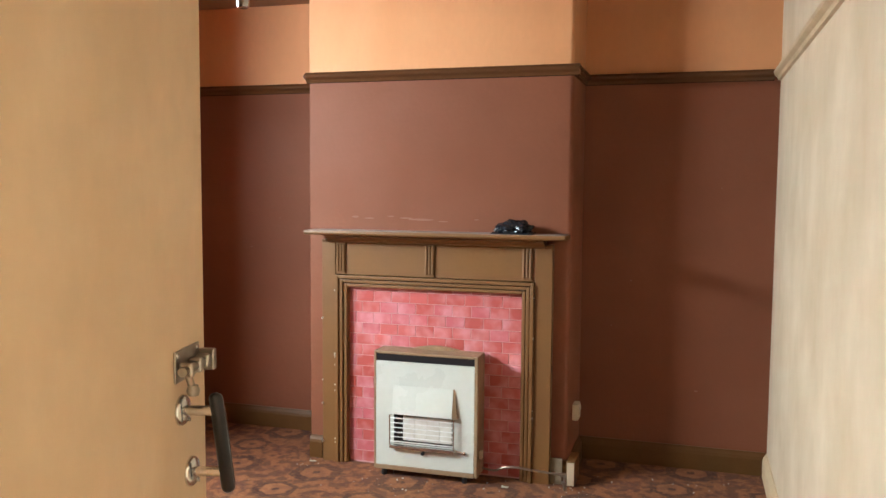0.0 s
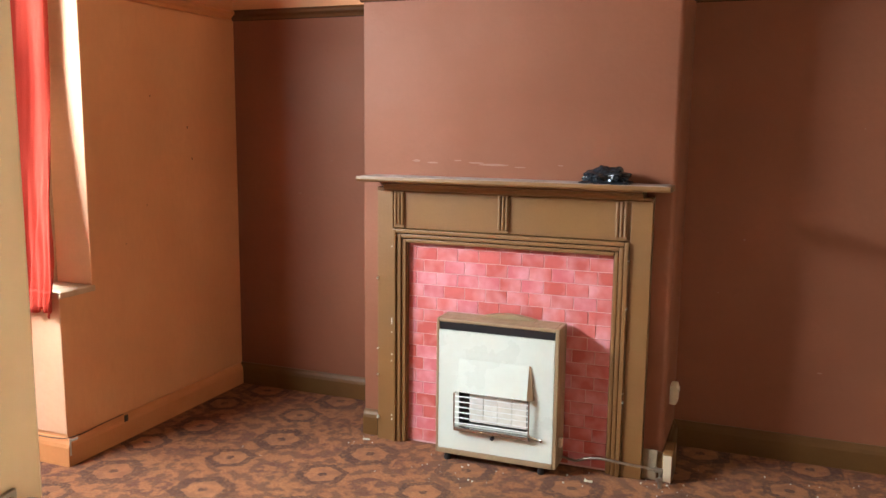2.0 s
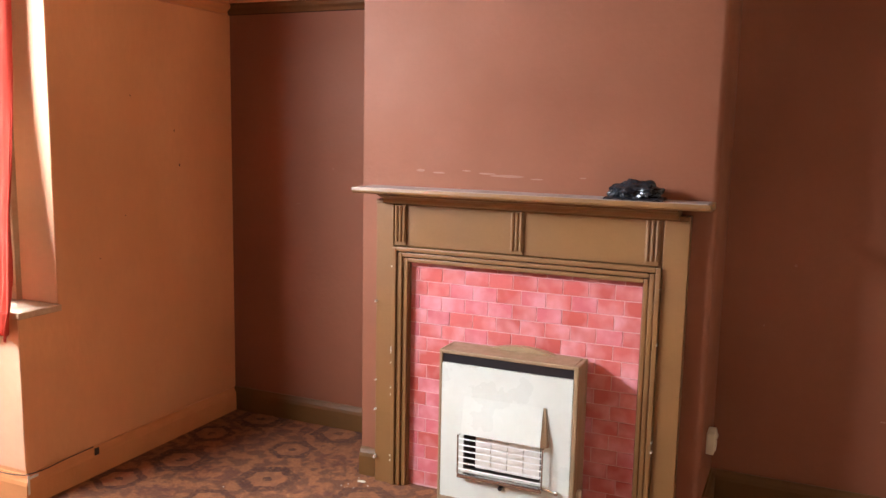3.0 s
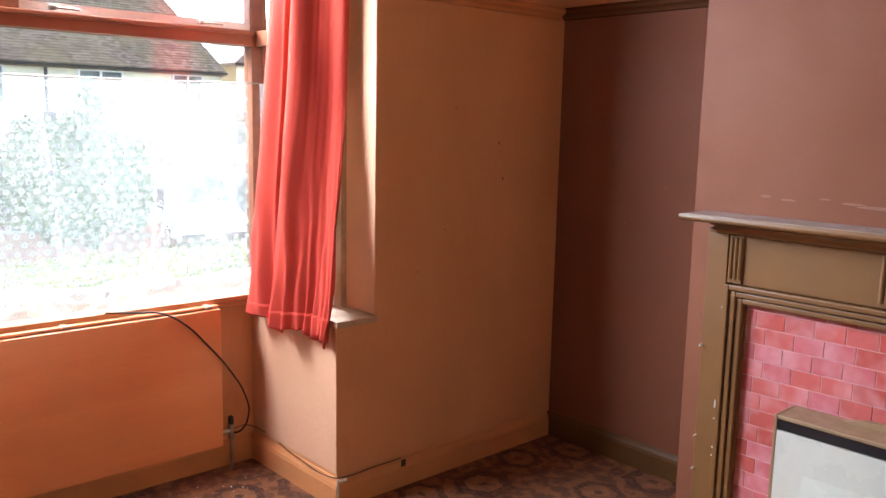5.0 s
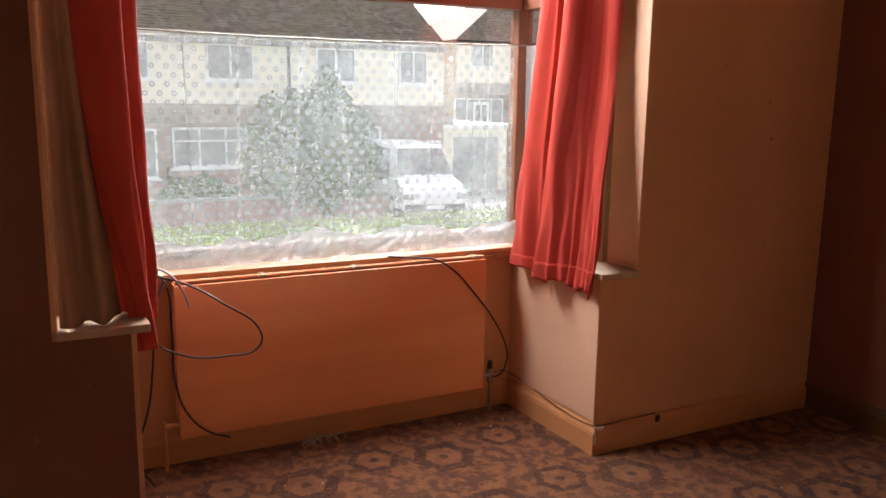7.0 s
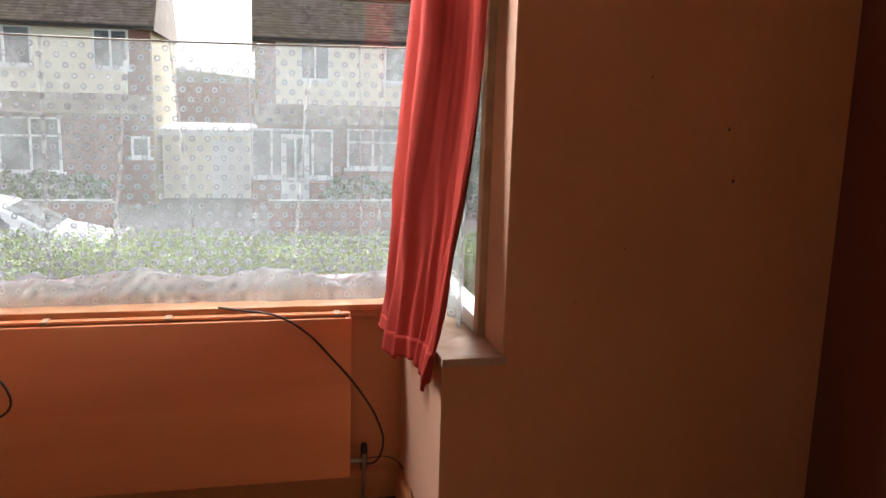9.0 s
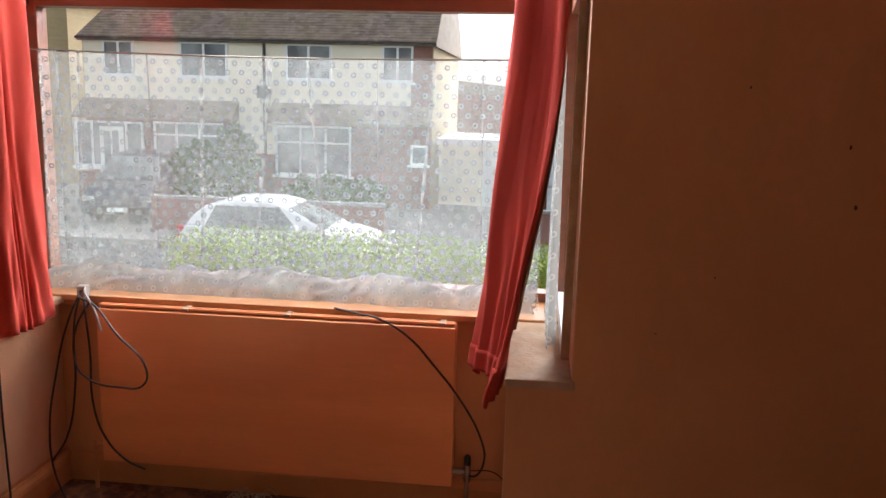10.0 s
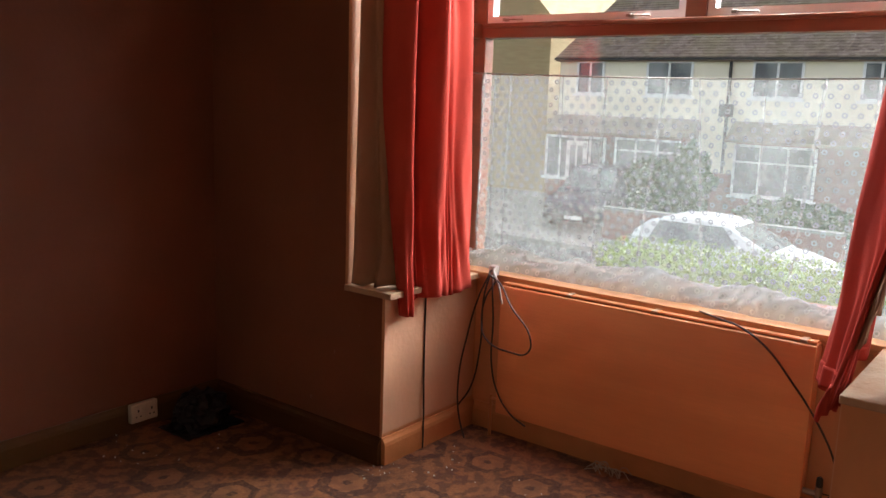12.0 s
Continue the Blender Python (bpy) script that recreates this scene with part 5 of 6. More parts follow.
SMEAR = paint("pale_scuff_paint", (0.25, 0.115, 0.075), 0.7, None, 0.4, 12, 60, 0.1)
CHIP = paint("dark_chip", (0.12, 0.05, 0.03), 0.8, None, 0.3, 20, 60, 0.1)
scuff("wall_scuffs", "pale scuffs on the wall above the mantelshelf", [(0.13, 1.335, 0.022, 0.006), (0.21, 1.328, 0.03, 0.004), (0.5, 1.325, 0.075, 0.006), (0.42, 1.332, 0.04, 0.004), (0.33, 1.34, 0.02, 0.003), (0.62, 1.318, 0.03, 0.003), (0.8, 1.33, 0.015, 0.003)], SMEAR, "x", -0.0003, 3)
scuff("wall_chips", "small dark chips in the peach paint", [(0.02, 1.47, 0.004, 0.007), (0.05, 1.31, 0.005, 0.008), (-0.3, 1.1, 0.003, 0.004), (-0.45, 0.93, 0.005, 0.002), (-0.25, 1.62, 0.003, 0.005)], CHIP, "y", W + 0.0003, 5, 0.0006)
scuff("wall_chips", "small pale chips in the mauve paint", [(-0.75, 1.12, 0.012, 0.002), (-0.55, 1.3, 0.004, 0.004), (1.55, 1.0, 0.006, 0.006), (1.9, 0.42, 0.012, 0.004), (1.45, 0.75, 0.003, 0.004), (2.0, 1.5, 0.004, 0.003)], SMEAR, "x", N - 0.0003, 9)
scuff("wall_chips", "small pale chips in the dark paint", [(-2.95, 0.45, 0.004, 0.012), (-3.1, 0.2, 0.005, 0.012), (-3.4, 0.88, 0.004, 0.004), (-2.8, 0.6, 0.005, 0.003)], SMEAR, "y", W + 0.0003, 11, 0.0006)
scuff("wall_chips", "small pale chips in the mauve paint", [(-0.1, 1.15, 0.005, 0.004), (0.25, 0.9, 0.005, 0.003), (0.05, 1.3, 0.004, 0.004)], SMEAR, "x", S + 0.0003, 12, 0.0006)


# ---- outdoors ----
def ground_sheet():
    prof = [(-2.16, -0.75), (-6.4, -0.85), (-7.6, -0.95), (-7.8, -1.7), (-9.6, -1.85), (-9.62, -2.02), (-17.0, -2.02), (-17.02, -1.9), (-18.8, -1.95), (-25.0, -2.02), (-45, -1.9), (-600, -1.6)]
    bm = bmesh.new()
    ys = [-600, -60, -30, -12, 0, 12, 30, 60, 600]
    rows = [[bm.verts.new((x, y, z)) for y in ys] for x, z in prof]
    for k, (p, q) in enumerate(zip(rows, rows[1:])):
        for i in range(len(ys) - 1):
            bm.faces.new((p[i], p[i + 1], q[i + 1], q[i])).material_index = 0 if prof[k][0] == -9.62 else (1 if prof[k][0] in (-2.16, -6.4, -45) else 2)
    east = [[bm.verts.new((x, y, -0.75)) for y in ys] for x in (600, -2.16)]
    for i in range(len(ys) - 1):
        bm.faces.new((east[0][i], east[0][i + 1], east[1][i + 1], east[1][i])).material_index = 1
    structure("ground", bm, [ASPHALT, GRASS, PAVING], "lawn, paving and asphalt road outside", "ground")


ground_sheet()


def far_window(house, x, y0, y1, z0, z1, cols, transom=True, frame=WHITE_FAR):
    w = 0.07
    b = boxes((x - 0.02, x + 0.06, y0, y1, z0, z0 + w), (x - 0.02, x + 0.06, y0, y1, z1 - w, z1), (x - 0.02, x + 0.06, y0, y0 + w, z0 + w, z1 - w), (x - 0.02, x + 0.06, y1 - w, y1, z0 + w, z1 - w))
    for k in range(1, cols):
        yy = lerp(y0, y1, k / cols)
        box(b, x - 0.02, x + 0.055, yy - 0.035, yy + 0.035, z0 + w, z1 - w)
    if transom:
        zz = lerp(z0, z1, 0.66)
        box(b, x - 0.02, x + 0.05, y0 + w, y1 - w, zz - 0.03, zz + 0.03)
    win = part("window", b, frame, house)
    part("pane", boxes((x + 0.004, x + 0.022, y0 + 0.01, y1 - 0.01, z0 + 0.01, z1 - 0.01)), FAR_GLASS, win)
    part("sill", boxes((x - 0.02, x + 0.14, y0 - 0.08, y1 + 0.08, z0 - 0.08, z0)), frame, win)
    return win


def semi_pair(y0, y1, x, label, dz=0.0, quoin=None, hips=(0.0, 0.0), upper=(0.06, 0.152, 0.287, 0.426, 0.591, 0.722, 0.861, 0.948)):
    """A pair of two-storey houses with a hipped roof: brick below, cream render above."""
    g, mid, ev = -1.5, 1.72, 3.78
    h = thing("house", label, "house", "houses across the road", at=Matrix.Translation((0, 0, dz)))
    xb = x - 8
    part("brick_wall", boxes((xb, x, y0, y1, g, mid)), BRICK_FAR, h)
    part("rendered_wall", boxes((xb, x, y0, y1, mid, ev)), RENDER_FAR, h)
    for e0, e1 in ((y0 - 0.03, y0), (y1, y1 + 0.03)):
        part("gable_wall", boxes((xb + 0.02, x - 0.02, e0, e1, g, ev)), SAND_BRICK, h, "yellowish rendered end wall")
    b = bmesh.new()
    o, rz = 0.14, 7.3
    e = [(x + o, y0 - o), (x + o, y1 + o), (xb - o, y1 + o), (xb - o, y0 - o)]
    lo = [b.verts.new((px, py, ev - 0.1)) for px, py in e]
    up = [b.verts.new((px, py, ev + 0.05)) for px, py in e]
    xm = (x + xb) / 2
    r0, r1 = b.verts.new((xm, y0 - o + hips[0], rz)), b.verts.new((xm, y1 + o - hips[1], rz))
    for i in range(4):
        b.faces.new((lo[i], lo[(i + 1) % 4], up[(i + 1) % 4], up[i]))
    b.faces.new((up[0], up[1], r1, r0))
    b.faces.new((up[2], up[3], r0, r1))
    b.faces.new((up[1], up[2], r1))
    b.faces.new((up[3], up[0], r0))
    b.faces.new(lo)
    roof = part("roof", b, TILE_FAR, h, "brown tiled gable roof")
    courses = bmesh.new()
    n = 38
    for k in range(n):
        f0 = k / n
        px, pz = lerp(x + o, xm, f0), lerp(ev + 0.05, rz, f0)
        a0, a1 = y0 - o + hips[0] * f0, y1 + o - hips[1] * f0
        box(courses, px - 0.11, px + 0.008, a0 + 0.02, a1 - 0.02, pz - 0.02, pz + 0.022)
    tagged(part("tile_course", courses, TILE_FAR, roof), kind="stuff")
    if quoin:
        part("brick_corner", boxes((x, x + 0.03, quoin[0], quoin[1], mid, ev - 0.1)), BRICK_FAR, h)
    part("gutter", boxes((x + o - 0.02, x + o + 0.1, y0 - o, y1 + o, ev - 0.05, ev + 0.02)), BLACK, h)
    part("chimney", boxes((xm - 0.5, xm + 0.5, (y0 + y1) / 2 - 0.6, (y0 + y1) / 2 + 0.6, 6.4, 8.2)), BRICK_FAR, h)
    b = bmesh.new()
    for a0, a1 in ((y0 - 0.1, (y0 + y1) / 2 - 0.5), ((y0 + y1) / 2 + 0.6, y1 + 0.05)):
        extrude_profile(b, [(x, 1.25), (x + 0.75, 1.22), (x + 0.75, 1.3), (x, 1.86)], "y", a0, a1)
    part("porch_roof", b, TILE_FAR, h, "brown tiled lean-to band above the ground floor")
    L = y1 - y0
    part("rendered_strip", boxes((x, x + 0.03, y0 + 0.436 * L, y0 + 0.562 * L, 0.2, mid + 0.02)), RENDER_FAR, h)
    for a, b_ in zip(upper[::2], upper[1::2]):
        far_window(h, x, y0 + a * L, y0 + b_ * L, 2.58, 3.70, 2, False)
    far_window(h, x + 0.4, y0 + 0.572 * L, y0 + 0.785 * L, -0.40, 1.17, 3)
    part("bay", boxes((x, x + 0.36, y0 + 0.56 * L, y0 + 0.795 * L, g, -0.42), (x, x + 0.3, y0 + 0.58 * L, y0 + 0.775 * L, -0.42, 1.22)), BRICK_FAR, h)
    far_window(h, x, y0 + 0.945 * L, y0 + 0.992 * L, 0.02, 0.64, 1, False)
    far_window(h, x + 0.4, y0 + 0.22 * L, y0 + 0.42 * L, -0.05, 1.16, 3)
    part("bay", boxes((x, x + 0.36, y0 + 0.21 * L, y0 + 0.43 * L, g, -0.07)), BRICK_FAR, h)
    far_window(h, x + 0.3, y0 - 0.02 * L, y0 + 0.185 * L, -0.36, 1.12, 4, False)
    d = part("front_door", boxes((x + 0.31, x + 0.36, y0 + 0.055 * L, y0 + 0.125 * L, g, 0.95)), WHITE_FAR, h, "white glazed front door")
    part("pane", boxes((x + 0.365, x + 0.372, y0 + 0.068 * L, y0 + 0.087 * L, -0.5, 0.8), (x + 0.365, x + 0.372, y0 + 0.093 * L, y0 + 0.112 * L, -0.5, 0.8)), FAR_GLASS, d)
    part("porch_wall", boxes((x, x + 0.28, y0 - 0.02 * L, y0 + 0.05 * L, g, -0.52)), BRICK_FAR, h)
    part("porch_wall", boxes((x, x + 0.28, y0 + 0.13 * L, y0 + 0.17 * L, g, -0.52)), BRICK_FAR, h)
    p = bmesh.new()
    yd = y0 + 0.532 * L
    tube(p, (x + 0.08, yd, 0.2), (x + 0.08, yd, 3.7), 0.05)
    box(p, x + 0.02, x + 0.3, yd - 0.18, yd + 0.18, 1.98, 2.38)
    part("downpipe", p, BLACK, h, "black downpipe with hopper")
    return h


semi_pair(-15.65, -4.2, -25, "pair of brick and cream-rendered houses with brown gable roof", -0.62, (-4.85, -4.2), (1.4, 0.0))
semi_pair(-1.15, 10.9, -25, "pair of brick and cream-rendered houses behind a tall shrub", -0.78, (-1.15, -0.62), (0.0, 1.0), (0.103, 0.180, 0.317, 0.441, 0.608, 0.724, 0.855, 0.946))
semi_pair(16.3, 29.5, -34, "pair of brick and cream-rendered houses set further back along the road", 0.2, None, (6.0, 0.0))


def gabled_house(label, x0, x1, y0, y1, eave, ridge, wall_mat, roof_mat):
    h = thing("house", label, "house", "houses across the road")
    part("wall", boxes((x0, x1, y0, y1, -2.1, eave)), wall_mat, h)
    b = bmesh.new()
    extrude_profile(b, [(y0 - 0.4, eave - 0.2), (y1 + 0.4, eave - 0.2), ((y0 + y1) / 2, ridge)], "x", x0 - 0.3, x1 + 0.3)
    part("roof", b, roof_mat, h, "tiled gable roof")


gabled_house("yellowish tile-hung gabled house beyond the pair", -40, -28, -33, -17.9, 4.9, 13.2, SAND_BRICK, SAND_BRICK)
gabled_house("distant brick house seen between the pairs", -62, -52, -15.0, 2.0, 1.9, 2.6, BRICK_FAR, TILE_FAR)


def garage():
    h = thing("garage", "white flat-roofed garage between the houses", "garage")
    part("wall", boxes((-30, -25.5, 11.2, 13.9, -2.05, 0.25)), RENDER_FAR, h)
    part("roof", boxes((-30.1, -25.3, 11.1, 14.0, 0.25, 0.42)), WHITE_FAR, h)
    part("garage_door", boxes((-25.49, -25.42, 11.6, 13.5, -2.0, -0.05)), FAR_GLASS, h, "dark garage door")
    h = thing("garage", "white flat-roofed porch and garage beside the brick pair", "garage")
    part("wall", boxes((-31, -26.5, -4.1, -1.3, -2.05, 0.0)), RENDER_FAR, h)
    part("roof", boxes((-31.1, -26.2, -4.15, -1.2, 0.0, 0.2)), WHITE_FAR, h)
    part("garage_door", boxes((-26.49, -26.42, -2.6, -1.5, -2.0, -0.15)), WHITE_FAR, h, "white garage door")


garage()


def leaf_mass(bm, inside, bounds, count, size, seed):
    """Many small leaf blades scattered where inside(p) says so."""
    rnd = random.Random(seed)
    (a0, a1), (b0, b1), (c0, c1) = bounds
    made = 0
    for _ in range(count * 6):
        p = Vector((rnd.uniform(a0, a1), rnd.uniform(b0, b1), rnd.uniform(c0, c1)))
        if not inside(p):
            continue
        q = Euler((rnd.uniform(-1.2, 1.2), rnd.uniform(-1.2, 1.2), rnd.uniform(0, 6.28))).to_matrix()
        s = size * rnd.uniform(0.6, 1.3)
        ring = [bm.verts.new(p + q @ Vector(c)) for c in ((-s, 0, 0), (0, -s * 0.5, s * 0.1), (s, 0, 0), (0, s * 0.5, s * 0.1))]
        bm.faces.new(ring)
        made += 1
        if made >= count:
            break


def hedge(y0, y1, x, zt, label, seed):
    h = thing("hedge", label, "hedge")
    core = bmesh.new()
    n = 40
    rows = []
    for i in range(n + 1):
        y = lerp(y0, y1, i / n)
        t = zt - 0.10 + 0.10 * noise.noise(Vector((y * 1.3, seed, 0)))
        rows.append([core.verts.new(p) for p in ((x - 0.4, y, -1.0), (x - 0.42, y, t - 0.15), (x - 0.25, y, t), (x + 0.25, y, t), (x + 0.42, y, t - 0.15), (x + 0.4, y, -1.0))])
    for p, q in zip(rows, rows[1:]):
        for k in range(5):
            core.faces.new((p[k], p[k + 1], q[k + 1], q[k]))
    core.faces.new(rows[0])
    core.faces.new(list(reversed(rows[-1])))
    part("branches", core, LEAF, h)
    bm = bmesh.new()
    leaf_mass(bm, lambda p: True, ((x - 0.5, x + 0.5), (y0 - 0.05, y1 + 0.05), (zt - 0.18, zt + 0.06)), int(3200 * (y1 - y0)), 0.018, seed)
    leaf_mass(bm, lambda p: True, ((x + 0.38, x + 0.52), (y0 - 0.05, y1 + 0.05), (-0.8, zt)), int(3600 * (y1 - y0)), 0.018, seed + 1)
    tagged(part("leaves", bm, LEAF, h), kind="stuff")


hedge(-4.4, -1.6, -7.0, 0.09, "clipped light-green hedge at the front garden's edge", 3)
hedge(-1.55, 2.6, -7.0, 0.05, "lower clipped light-green hedge along the front garden", 5)


def shrub(cx, cy, zb, rx, ry, h, seed, label, count=14000):
    s = thing("shrub", label, "shrub")
    t = bmesh.new()
    rnd = random.Random(seed)
    for k in range(7):
        a = rnd.uniform(0, 6.28)
        tube(t, (cx + 0.1 * math.cos(a), cy + 0.1 * math.sin(a), zb), (cx + rx * 0.5 * math.cos(a), cy + ry * 0.5 * math.sin(a), zb + h * rnd.uniform(0.6, 0.9)), 0.07, 0.015, 7)
    part("trunk", t, BARK, s)

    def inside(p):
        d = Vector(((p.x - cx) / rx, (p.y - cy) / ry, (p.z - zb - h * 0.5) / (h * 0.52)))
        r = d.length
        k = 1 + 0.45 * noise.noise(d.normalized() * 2.4 + Vector((seed, 0, 0)) if r > 0 else d)
        return 0.55 * k < r < k * (0.95 + 0.1 * noise.noise(p * 2.5))

    core = bmesh.new()
    bmesh.ops.create_icosphere(core, subdivisions=4, radius=1.0)
    for v in core.verts:
        d = v.co.normalized()
        k = 0.84 * (1 + 0.45 * noise.noise(d * 2.4 + Vector((seed, 0, 0))) + 0.10 * noise.noise(d * 9.0))
        v.co = Vector((cx + d.x * rx * k, cy + d.y * ry * k, max(zb + 0.02, zb + h * 0.5 + d.z * h * 0.52 * k)))
    part("inner_foliage", core, LEAF_DARK, s, smooth=True)
    bm = bmesh.new()
    leaf_mass(bm, inside, ((cx - rx * 1.4, cx + rx * 1.4), (cy - ry * 1.4, cy + ry * 1.4), (zb, zb + h * 1.25)), int(count * 1.5), 0.075, seed)
    tagged(part("crown", bm, LEAF_DARK, s), kind="stuff")


shrub(-19.5, 4.2, -1.98, 1.5, 1.75, 3.5, 2, "tall rounded dark-green shrub in a front garden")
shrub(-22.8, -10.9, -2.0, 1.0, 1.2, 2.0, 8, "dark-green shrub below the bay window", 7000)
shrub(-22.5, -9.7, -2.0, 0.8, 0.7, 2.4, 9, "narrow dark-green shrub beside the drive", 5000)
shrub(-21.5, -6.4, -2.0, 0.9, 1.4, 1.3, 14, "low bushy shrub in front of the brick wall", 6000)
shrub(-20.5, 1.4, -2.0, 0.8, 1.0, 1.3, 15, "low bushy shrub in a front garden", 5000)
wallb = thing("garden_wall", "low brick front garden wall across the road", "garden wall")
part("wall", boxes((-19.0, -18.8, -10.5, -4.5, -2.05, -1.15), (-19.0, -18.8, -1.0, 6.0, -2.05, -1.15)), BRICK_FAR, wallb)
part("coping", boxes((-19.05, -18.75, -10.5, -4.5, -1.15, -1.08), (-19.05, -18.75, -1.0, 6.0, -1.15, -1.08)), PAVING, wallb)


def car(at, paint_mat, label, side, roof_h, length, width):
    """A car: body swept from its side outline (forward is +x), with glass, wheels and lamps."""
    c = thing("car", label, "car", "parked cars", at=at)
    body, cabin = side
    hw = width / 2

    def swept(outline, inset_top, zref, w):
        b = bmesh.new()
        zs = [z for _, z in outline]
        zmin, zmax = min(zs), max(zs)
        def half(z):
            f = max(0.0, (z - zref) / max(0.01, zmax - zref))
            return w - inset_top * f
        l = [b.verts.new((x, -half(z), z)) for x, z in outline]
        r = [b.verts.new((x, half(z), z)) for x, z in outline]
        n = len(outline)
        for i in range(n):
            b.faces.new((l[i], l[(i + 1) % n], r[(i + 1) % n], r[i]))
        b.faces.new(list(reversed(l)))
        b.faces.new(r)
        return b

    bo = part("body", swept(body, 0.08, 0.6, hw), paint_mat, c)
    bo.modifiers.new("round", "BEVEL").width = 0.04
    ca = part("cabin", swept(cabin, 0.22, 0.85, hw - 0.04), paint_mat, c)
    ca.modifiers.new("round", "BEVEL").width = 0.05
    xs = [x for x, _ in cabin]
    x0, x1 = min(xs), max(xs)
    top = max(z for _, z in cabin)
    for s in (-1, 1):
        b = bmesh.new()
        zl, zu = 0.93, top - 0.12
        def yy(z):
            return s * (hw - 0.04 - 0.22 * (z - 0.85) / (top - 0.85) + 0.012)
        q = [(x0 + 0.42, zl), (x1 - 0.62, zl), (x1 - 1.05, zu), (x0 + 0.62, zu)]
        vs = [b.verts.new((x, yy(z), z)) for x, z in q] + [b.verts.new((x, yy(z) - s * 0.02, z)) for x, z in q]
        b.faces.new(vs[:4])
        b.faces.new(list(reversed(vs[4:])))
        for i in range(4):
            b.faces.new((vs[i], vs[(i + 1) % 4], vs[4 + (i + 1) % 4], vs[4 + i]))
        part("side_window", b, FAR_GLASS, c)
    # windscreen between the cabin's front foot and its roof edge
    (fx, fz), (rx, rz) = cabin[-1], cabin[-2]
    b = bmesh.new()
    d = Vector((rz - fz, 0, fx - rx)).normalized() * 0.015
    q = [(lerp(fx, rx, 0.12), lerp(fz, rz, 0.12)), (lerp(fx, rx, 0.9), lerp(fz, rz, 0.9))]
    w0, w1 = hw - 0.14, hw - 0.29
    vs = [b.verts.new(Vector((q[0][0], -w0, q[0][1])) + d), b.verts.new(Vector((q[0][0], w0, q[0][1])) + d), b.verts.new(Vector((q[1][0], w1, q[1][1])) + d), b.verts.new(Vector((q[1][0], -w1, q[1][1])) + d)]
    us = [b.verts.new(v.co - d * 2) for v in vs]
    b.faces.new(vs)
    b.faces.new(list(reversed(us)))
    for i in range(4):
        b.faces.new((vs[i], vs[(i + 1) % 4], us[(i + 1) % 4], us[i]))
    part("windscreen", b, FAR_GLASS, c)
    for x in (length * 0.19, length * 0.80):
        for s in (-1, 1):
            t = bmesh.new()
            lathe(t, [(0.2, -0.1), (0.31, -0.1), (0.33, -0.07), (0.33, 0.07), (0.31, 0.1), (0.2, 0.1)], Matrix.Translation((x - length / 2, s * (hw - 0.1), 0.33)) @ Matrix.Rotation(radians(90), 4, "X"), 22)
            w = part("wheel", t, RUBBER, c, smooth=True)
            t = bmesh.new()
            lathe(t, [(0.2, -0.115), (0.2, 0.115)], Matrix.Translation((x - length / 2, s * (hw - 0.1), 0.33)) @ Matrix.Rotation(radians(90), 4, "X"), 16)
            part("rim", t, STEEL, w)
    for s in (-1, 1):
        part("headlight", boxes((length / 2 - 0.2, length / 2 + 0.01, s * (hw - 0.2) - 0.16, s * (hw - 0.2) + 0.16, 0.62, 0.78), bevel=0.03), CHROME, c, "clear headlight")
        part("tail_light", boxes((-length / 2 - 0.01, -length / 2 + 0.15, s * (hw - 0.18) - 0.12, s * (hw - 0.18) + 0.12, 0.72, 0.95), bevel=0.03), RED_LENS, c, "red tail light")
        part("mirror", boxes((x1 - 0.75, x1 - 0.6, s * (hw + 0.06) - 0.08, s * (hw + 0.06) + 0.08, 0.92, 1.06), bevel=0.03), paint_mat, c)
    part("bumper", boxes((length / 2 - 0.05, length / 2 + 0.04, -hw + 0.1, hw - 0.1, 0.3, 0.5), bevel=0.03), BLACK, c)
    part("number_plate", boxes((length / 2 + 0.04, length / 2 + 0.05, -0.26, 0.26, 0.36, 0.47)), WHITE_FAR, c)
    return c


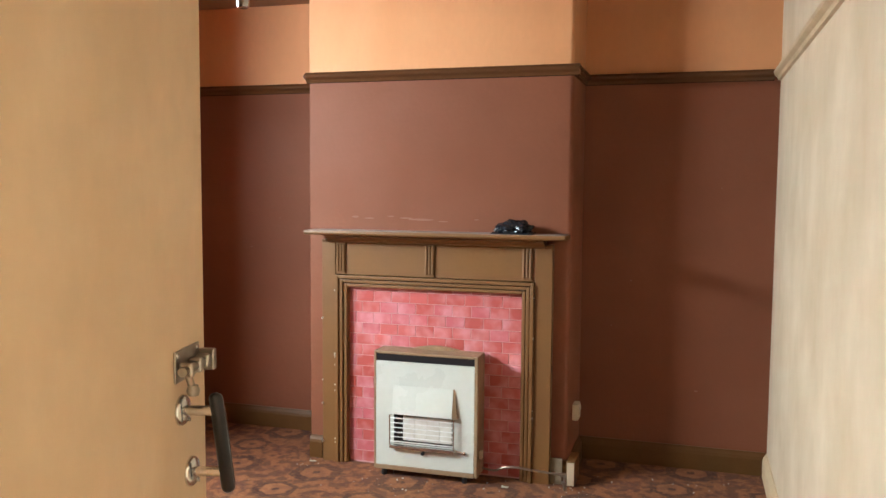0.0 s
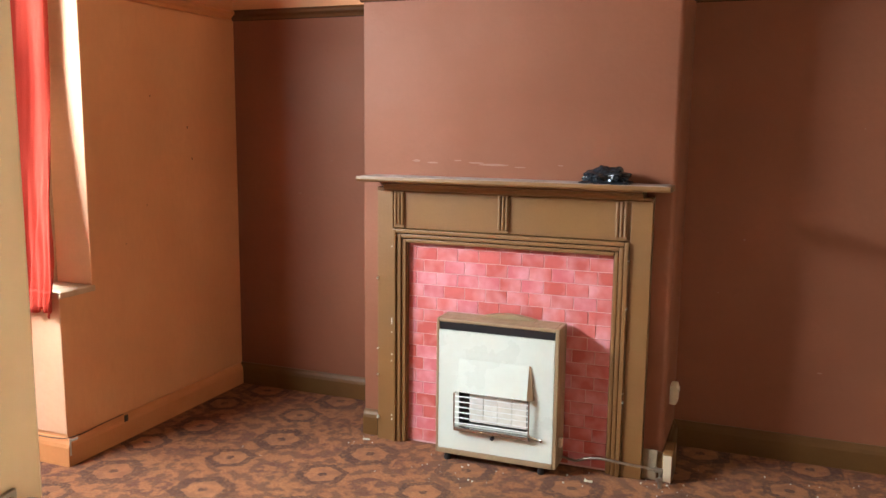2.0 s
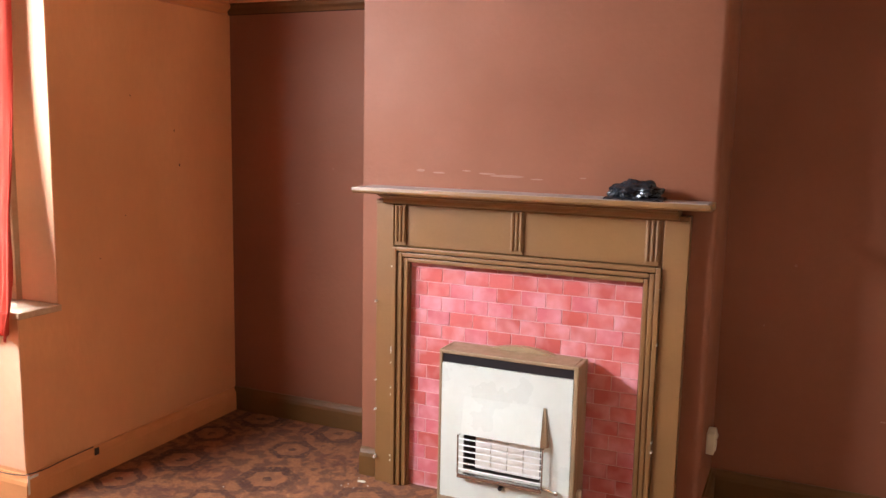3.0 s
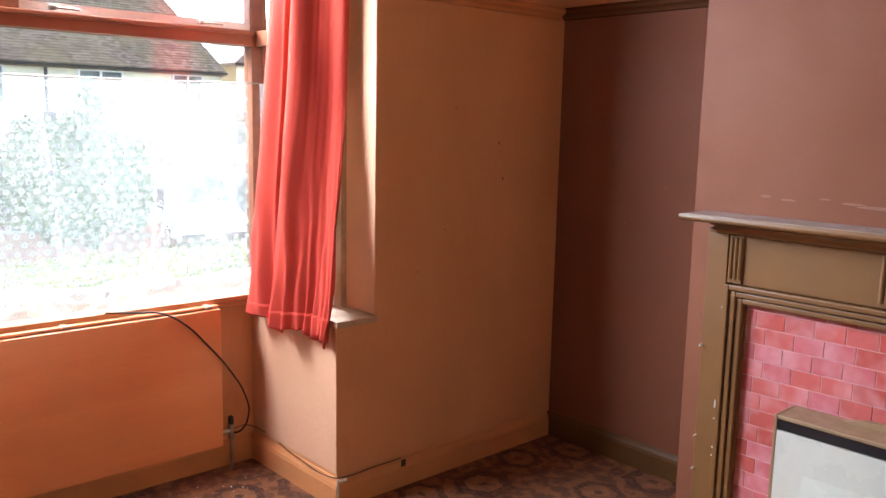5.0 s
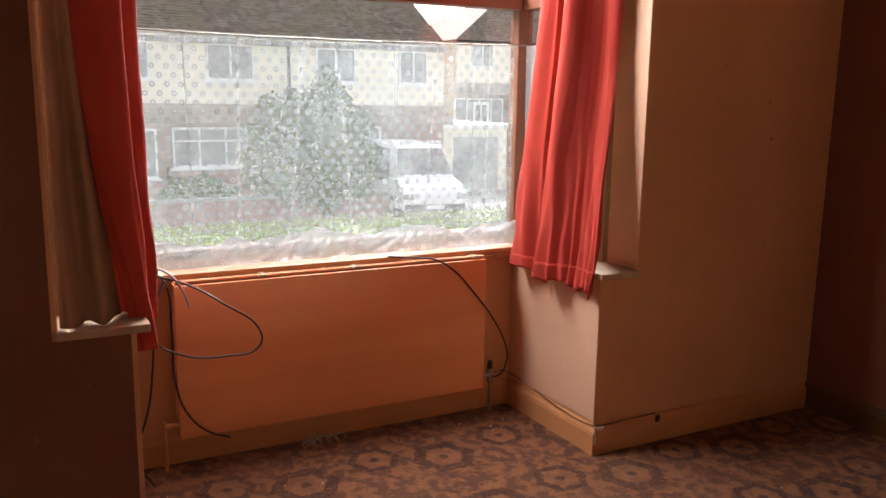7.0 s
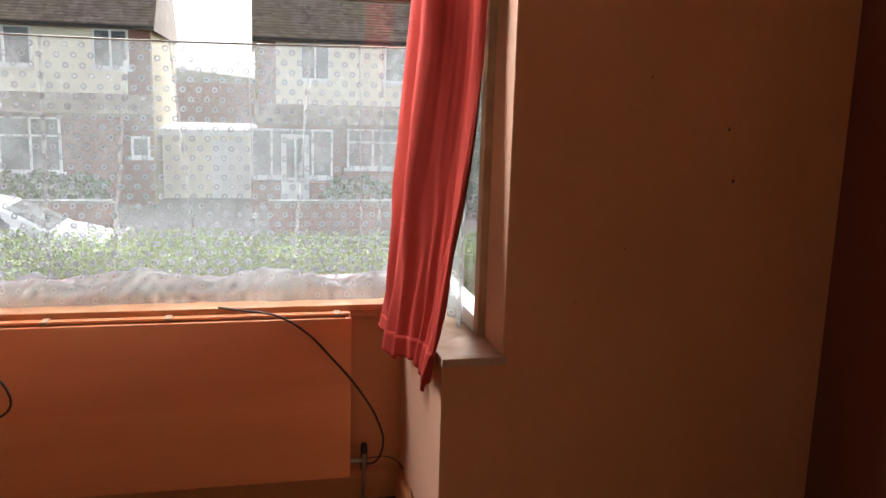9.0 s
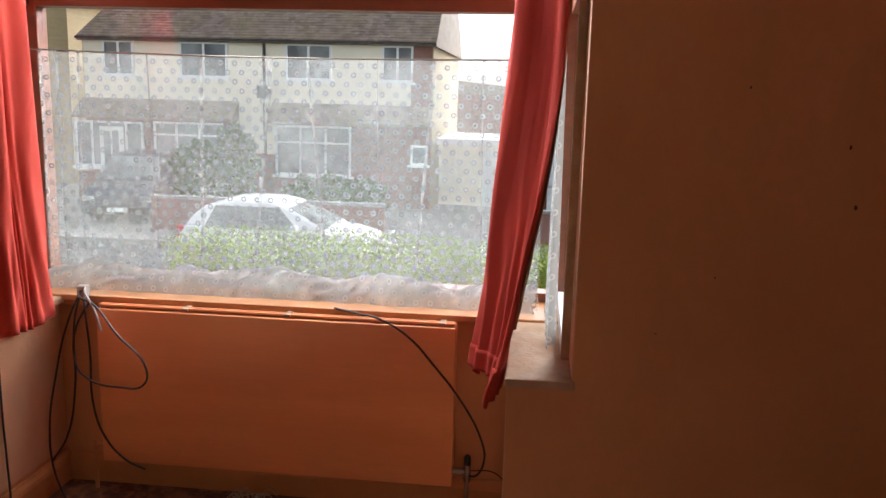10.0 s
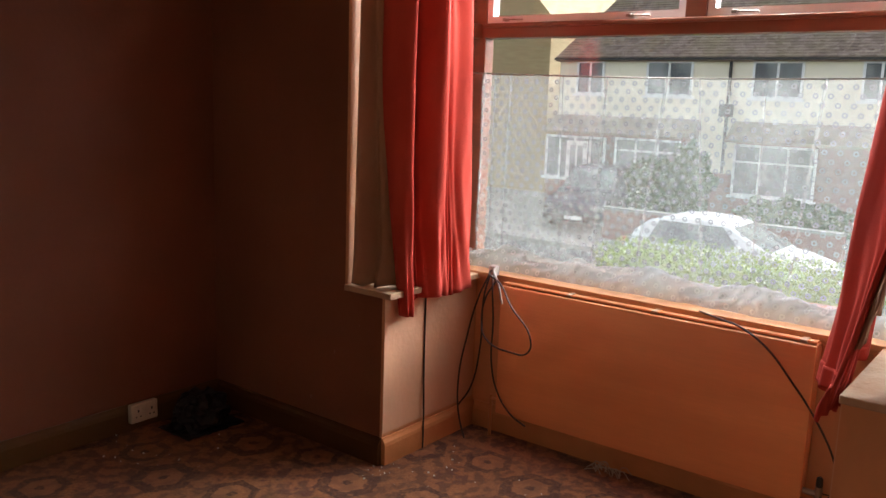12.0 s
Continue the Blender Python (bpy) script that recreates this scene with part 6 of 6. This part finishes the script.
def outline(l, kind):
    h = l / 2
    if kind == "hatch":
        return ([(-h + 0.04, 0.28), (-h, 0.55), (-h + 0.05, 0.82), (-h + 0.16, 0.97), (h - 1.2, 0.95), (h - 0.75, 0.88), (h - 0.35, 0.76), (h - 0.1, 0.64), (h, 0.48), (h - 0.02, 0.26)],
                [(-h + 0.14, 0.93), (-h + 0.28, 1.14), (-h + 0.52, 1.34), (-h + 0.85, 1.44), (-h + 1.25, 1.48), (h - 2.3, 1.47), (h - 1.95, 1.40), (h - 1.0, 0.92)])
    if kind == "suv":
        return ([(-h, 0.35), (-h, 0.95), (-h + 0.1, 1.1), (h - 1.15, 1.08), (h - 0.2, 0.98), (h, 0.8), (h, 0.32)],
                [(-h + 0.08, 1.05), (-h + 0.3, 1.6), (-h + 0.7, 1.74), (h - 1.95, 1.74), (h - 1.1, 1.06)])
    return ([(-h, 0.35), (-h, 1.0), (-h + 0.05, 1.15), (h - 0.95, 1.15), (h - 0.15, 0.95), (h, 0.8), (h, 0.32)],
            [(-h + 0.02, 1.1), (-h + 0.06, 1.9), (-h + 0.2, 2.02), (h - 1.55, 2.02), (h - 0.85, 1.12)])


car(pose(-15.2, -5.80, -2.02, 0, 0, 90), CAR_WHITE, "white hatchback parked at the kerb behind the hedge", outline(4.1, "hatch"), 1.47, 4.1, 1.78)
car(pose(-21.6, -12.2, -2.0, 0, 0, 12), CAR_DARK, "dark blue sports utility car on a driveway", outline(4.5, "suv"), 1.74, 4.5, 1.85)
car(pose(-21.2, 7.8, -2.0, 0, 0, -8), CAR_WHITE, "white van parked on a driveway beside the shrub", outline(4.8, "van"), 2.02, 4.8, 1.95)


# ---- hearth tiles, one by one ----
def hearth_tiles():
    back = structure("hearth_tile_panel", boxes((0.08, 1.047, -0.012, -0.0005, 0.0, 0.985)), GROUT, "pink brick-pattern tiled panel inside the surround", "tile panel")
    back.matrix_world = Matrix.Translation((0.011, 0, 0)) @ Matrix.Diagonal((1, 1, 1.0155, 1))
    tw, th, j = 0.1005, 0.0575, 0.0028
    shared = {}

    def tile_mesh(w, h):
        key = (round(w, 4), round(h, 4))
        if key not in shared:
            bm = bmesh.new()
            x, z, d, c = w / 2, h / 2, -0.002, 0.001
            lo = [bm.verts.new((sx * x, 0, sz * z)) for sx, sz in ((-1, -1), (1, -1), (1, 1), (-1, 1))]
            up = [bm.verts.new((sx * (x - c), d, sz * (z - c))) for sx, sz in ((-1, -1), (1, -1), (1, 1), (-1, 1))]
            bm.faces.new(up)
            for i in range(4):
                bm.faces.new((lo[i], lo[(i + 1) % 4], up[(i + 1) % 4], up[i]))
            shared[key] = mesh_of("tile", bm, TILE)
        return shared[key]

    row = 0
    z = 0.983
    while z > 0.005:
        z0 = max(0.0, z - th + j)
        x = 0.081 - (tw * 0.5 if row % 2 else tw * 0.15)
        while x < 1.046:
            a, b = max(0.081, x), min(1.046, x + tw - j)
            if b - a > 0.012 and z - z0 > 0.008:
                ob = new("tile", tile_mesh(b - a, z - z0))
                ob.parent = back
                ob.location = ((a + b) / 2, -0.012, (z + z0) / 2)
            x += tw
        z -= th
        row += 1


hearth_tiles()
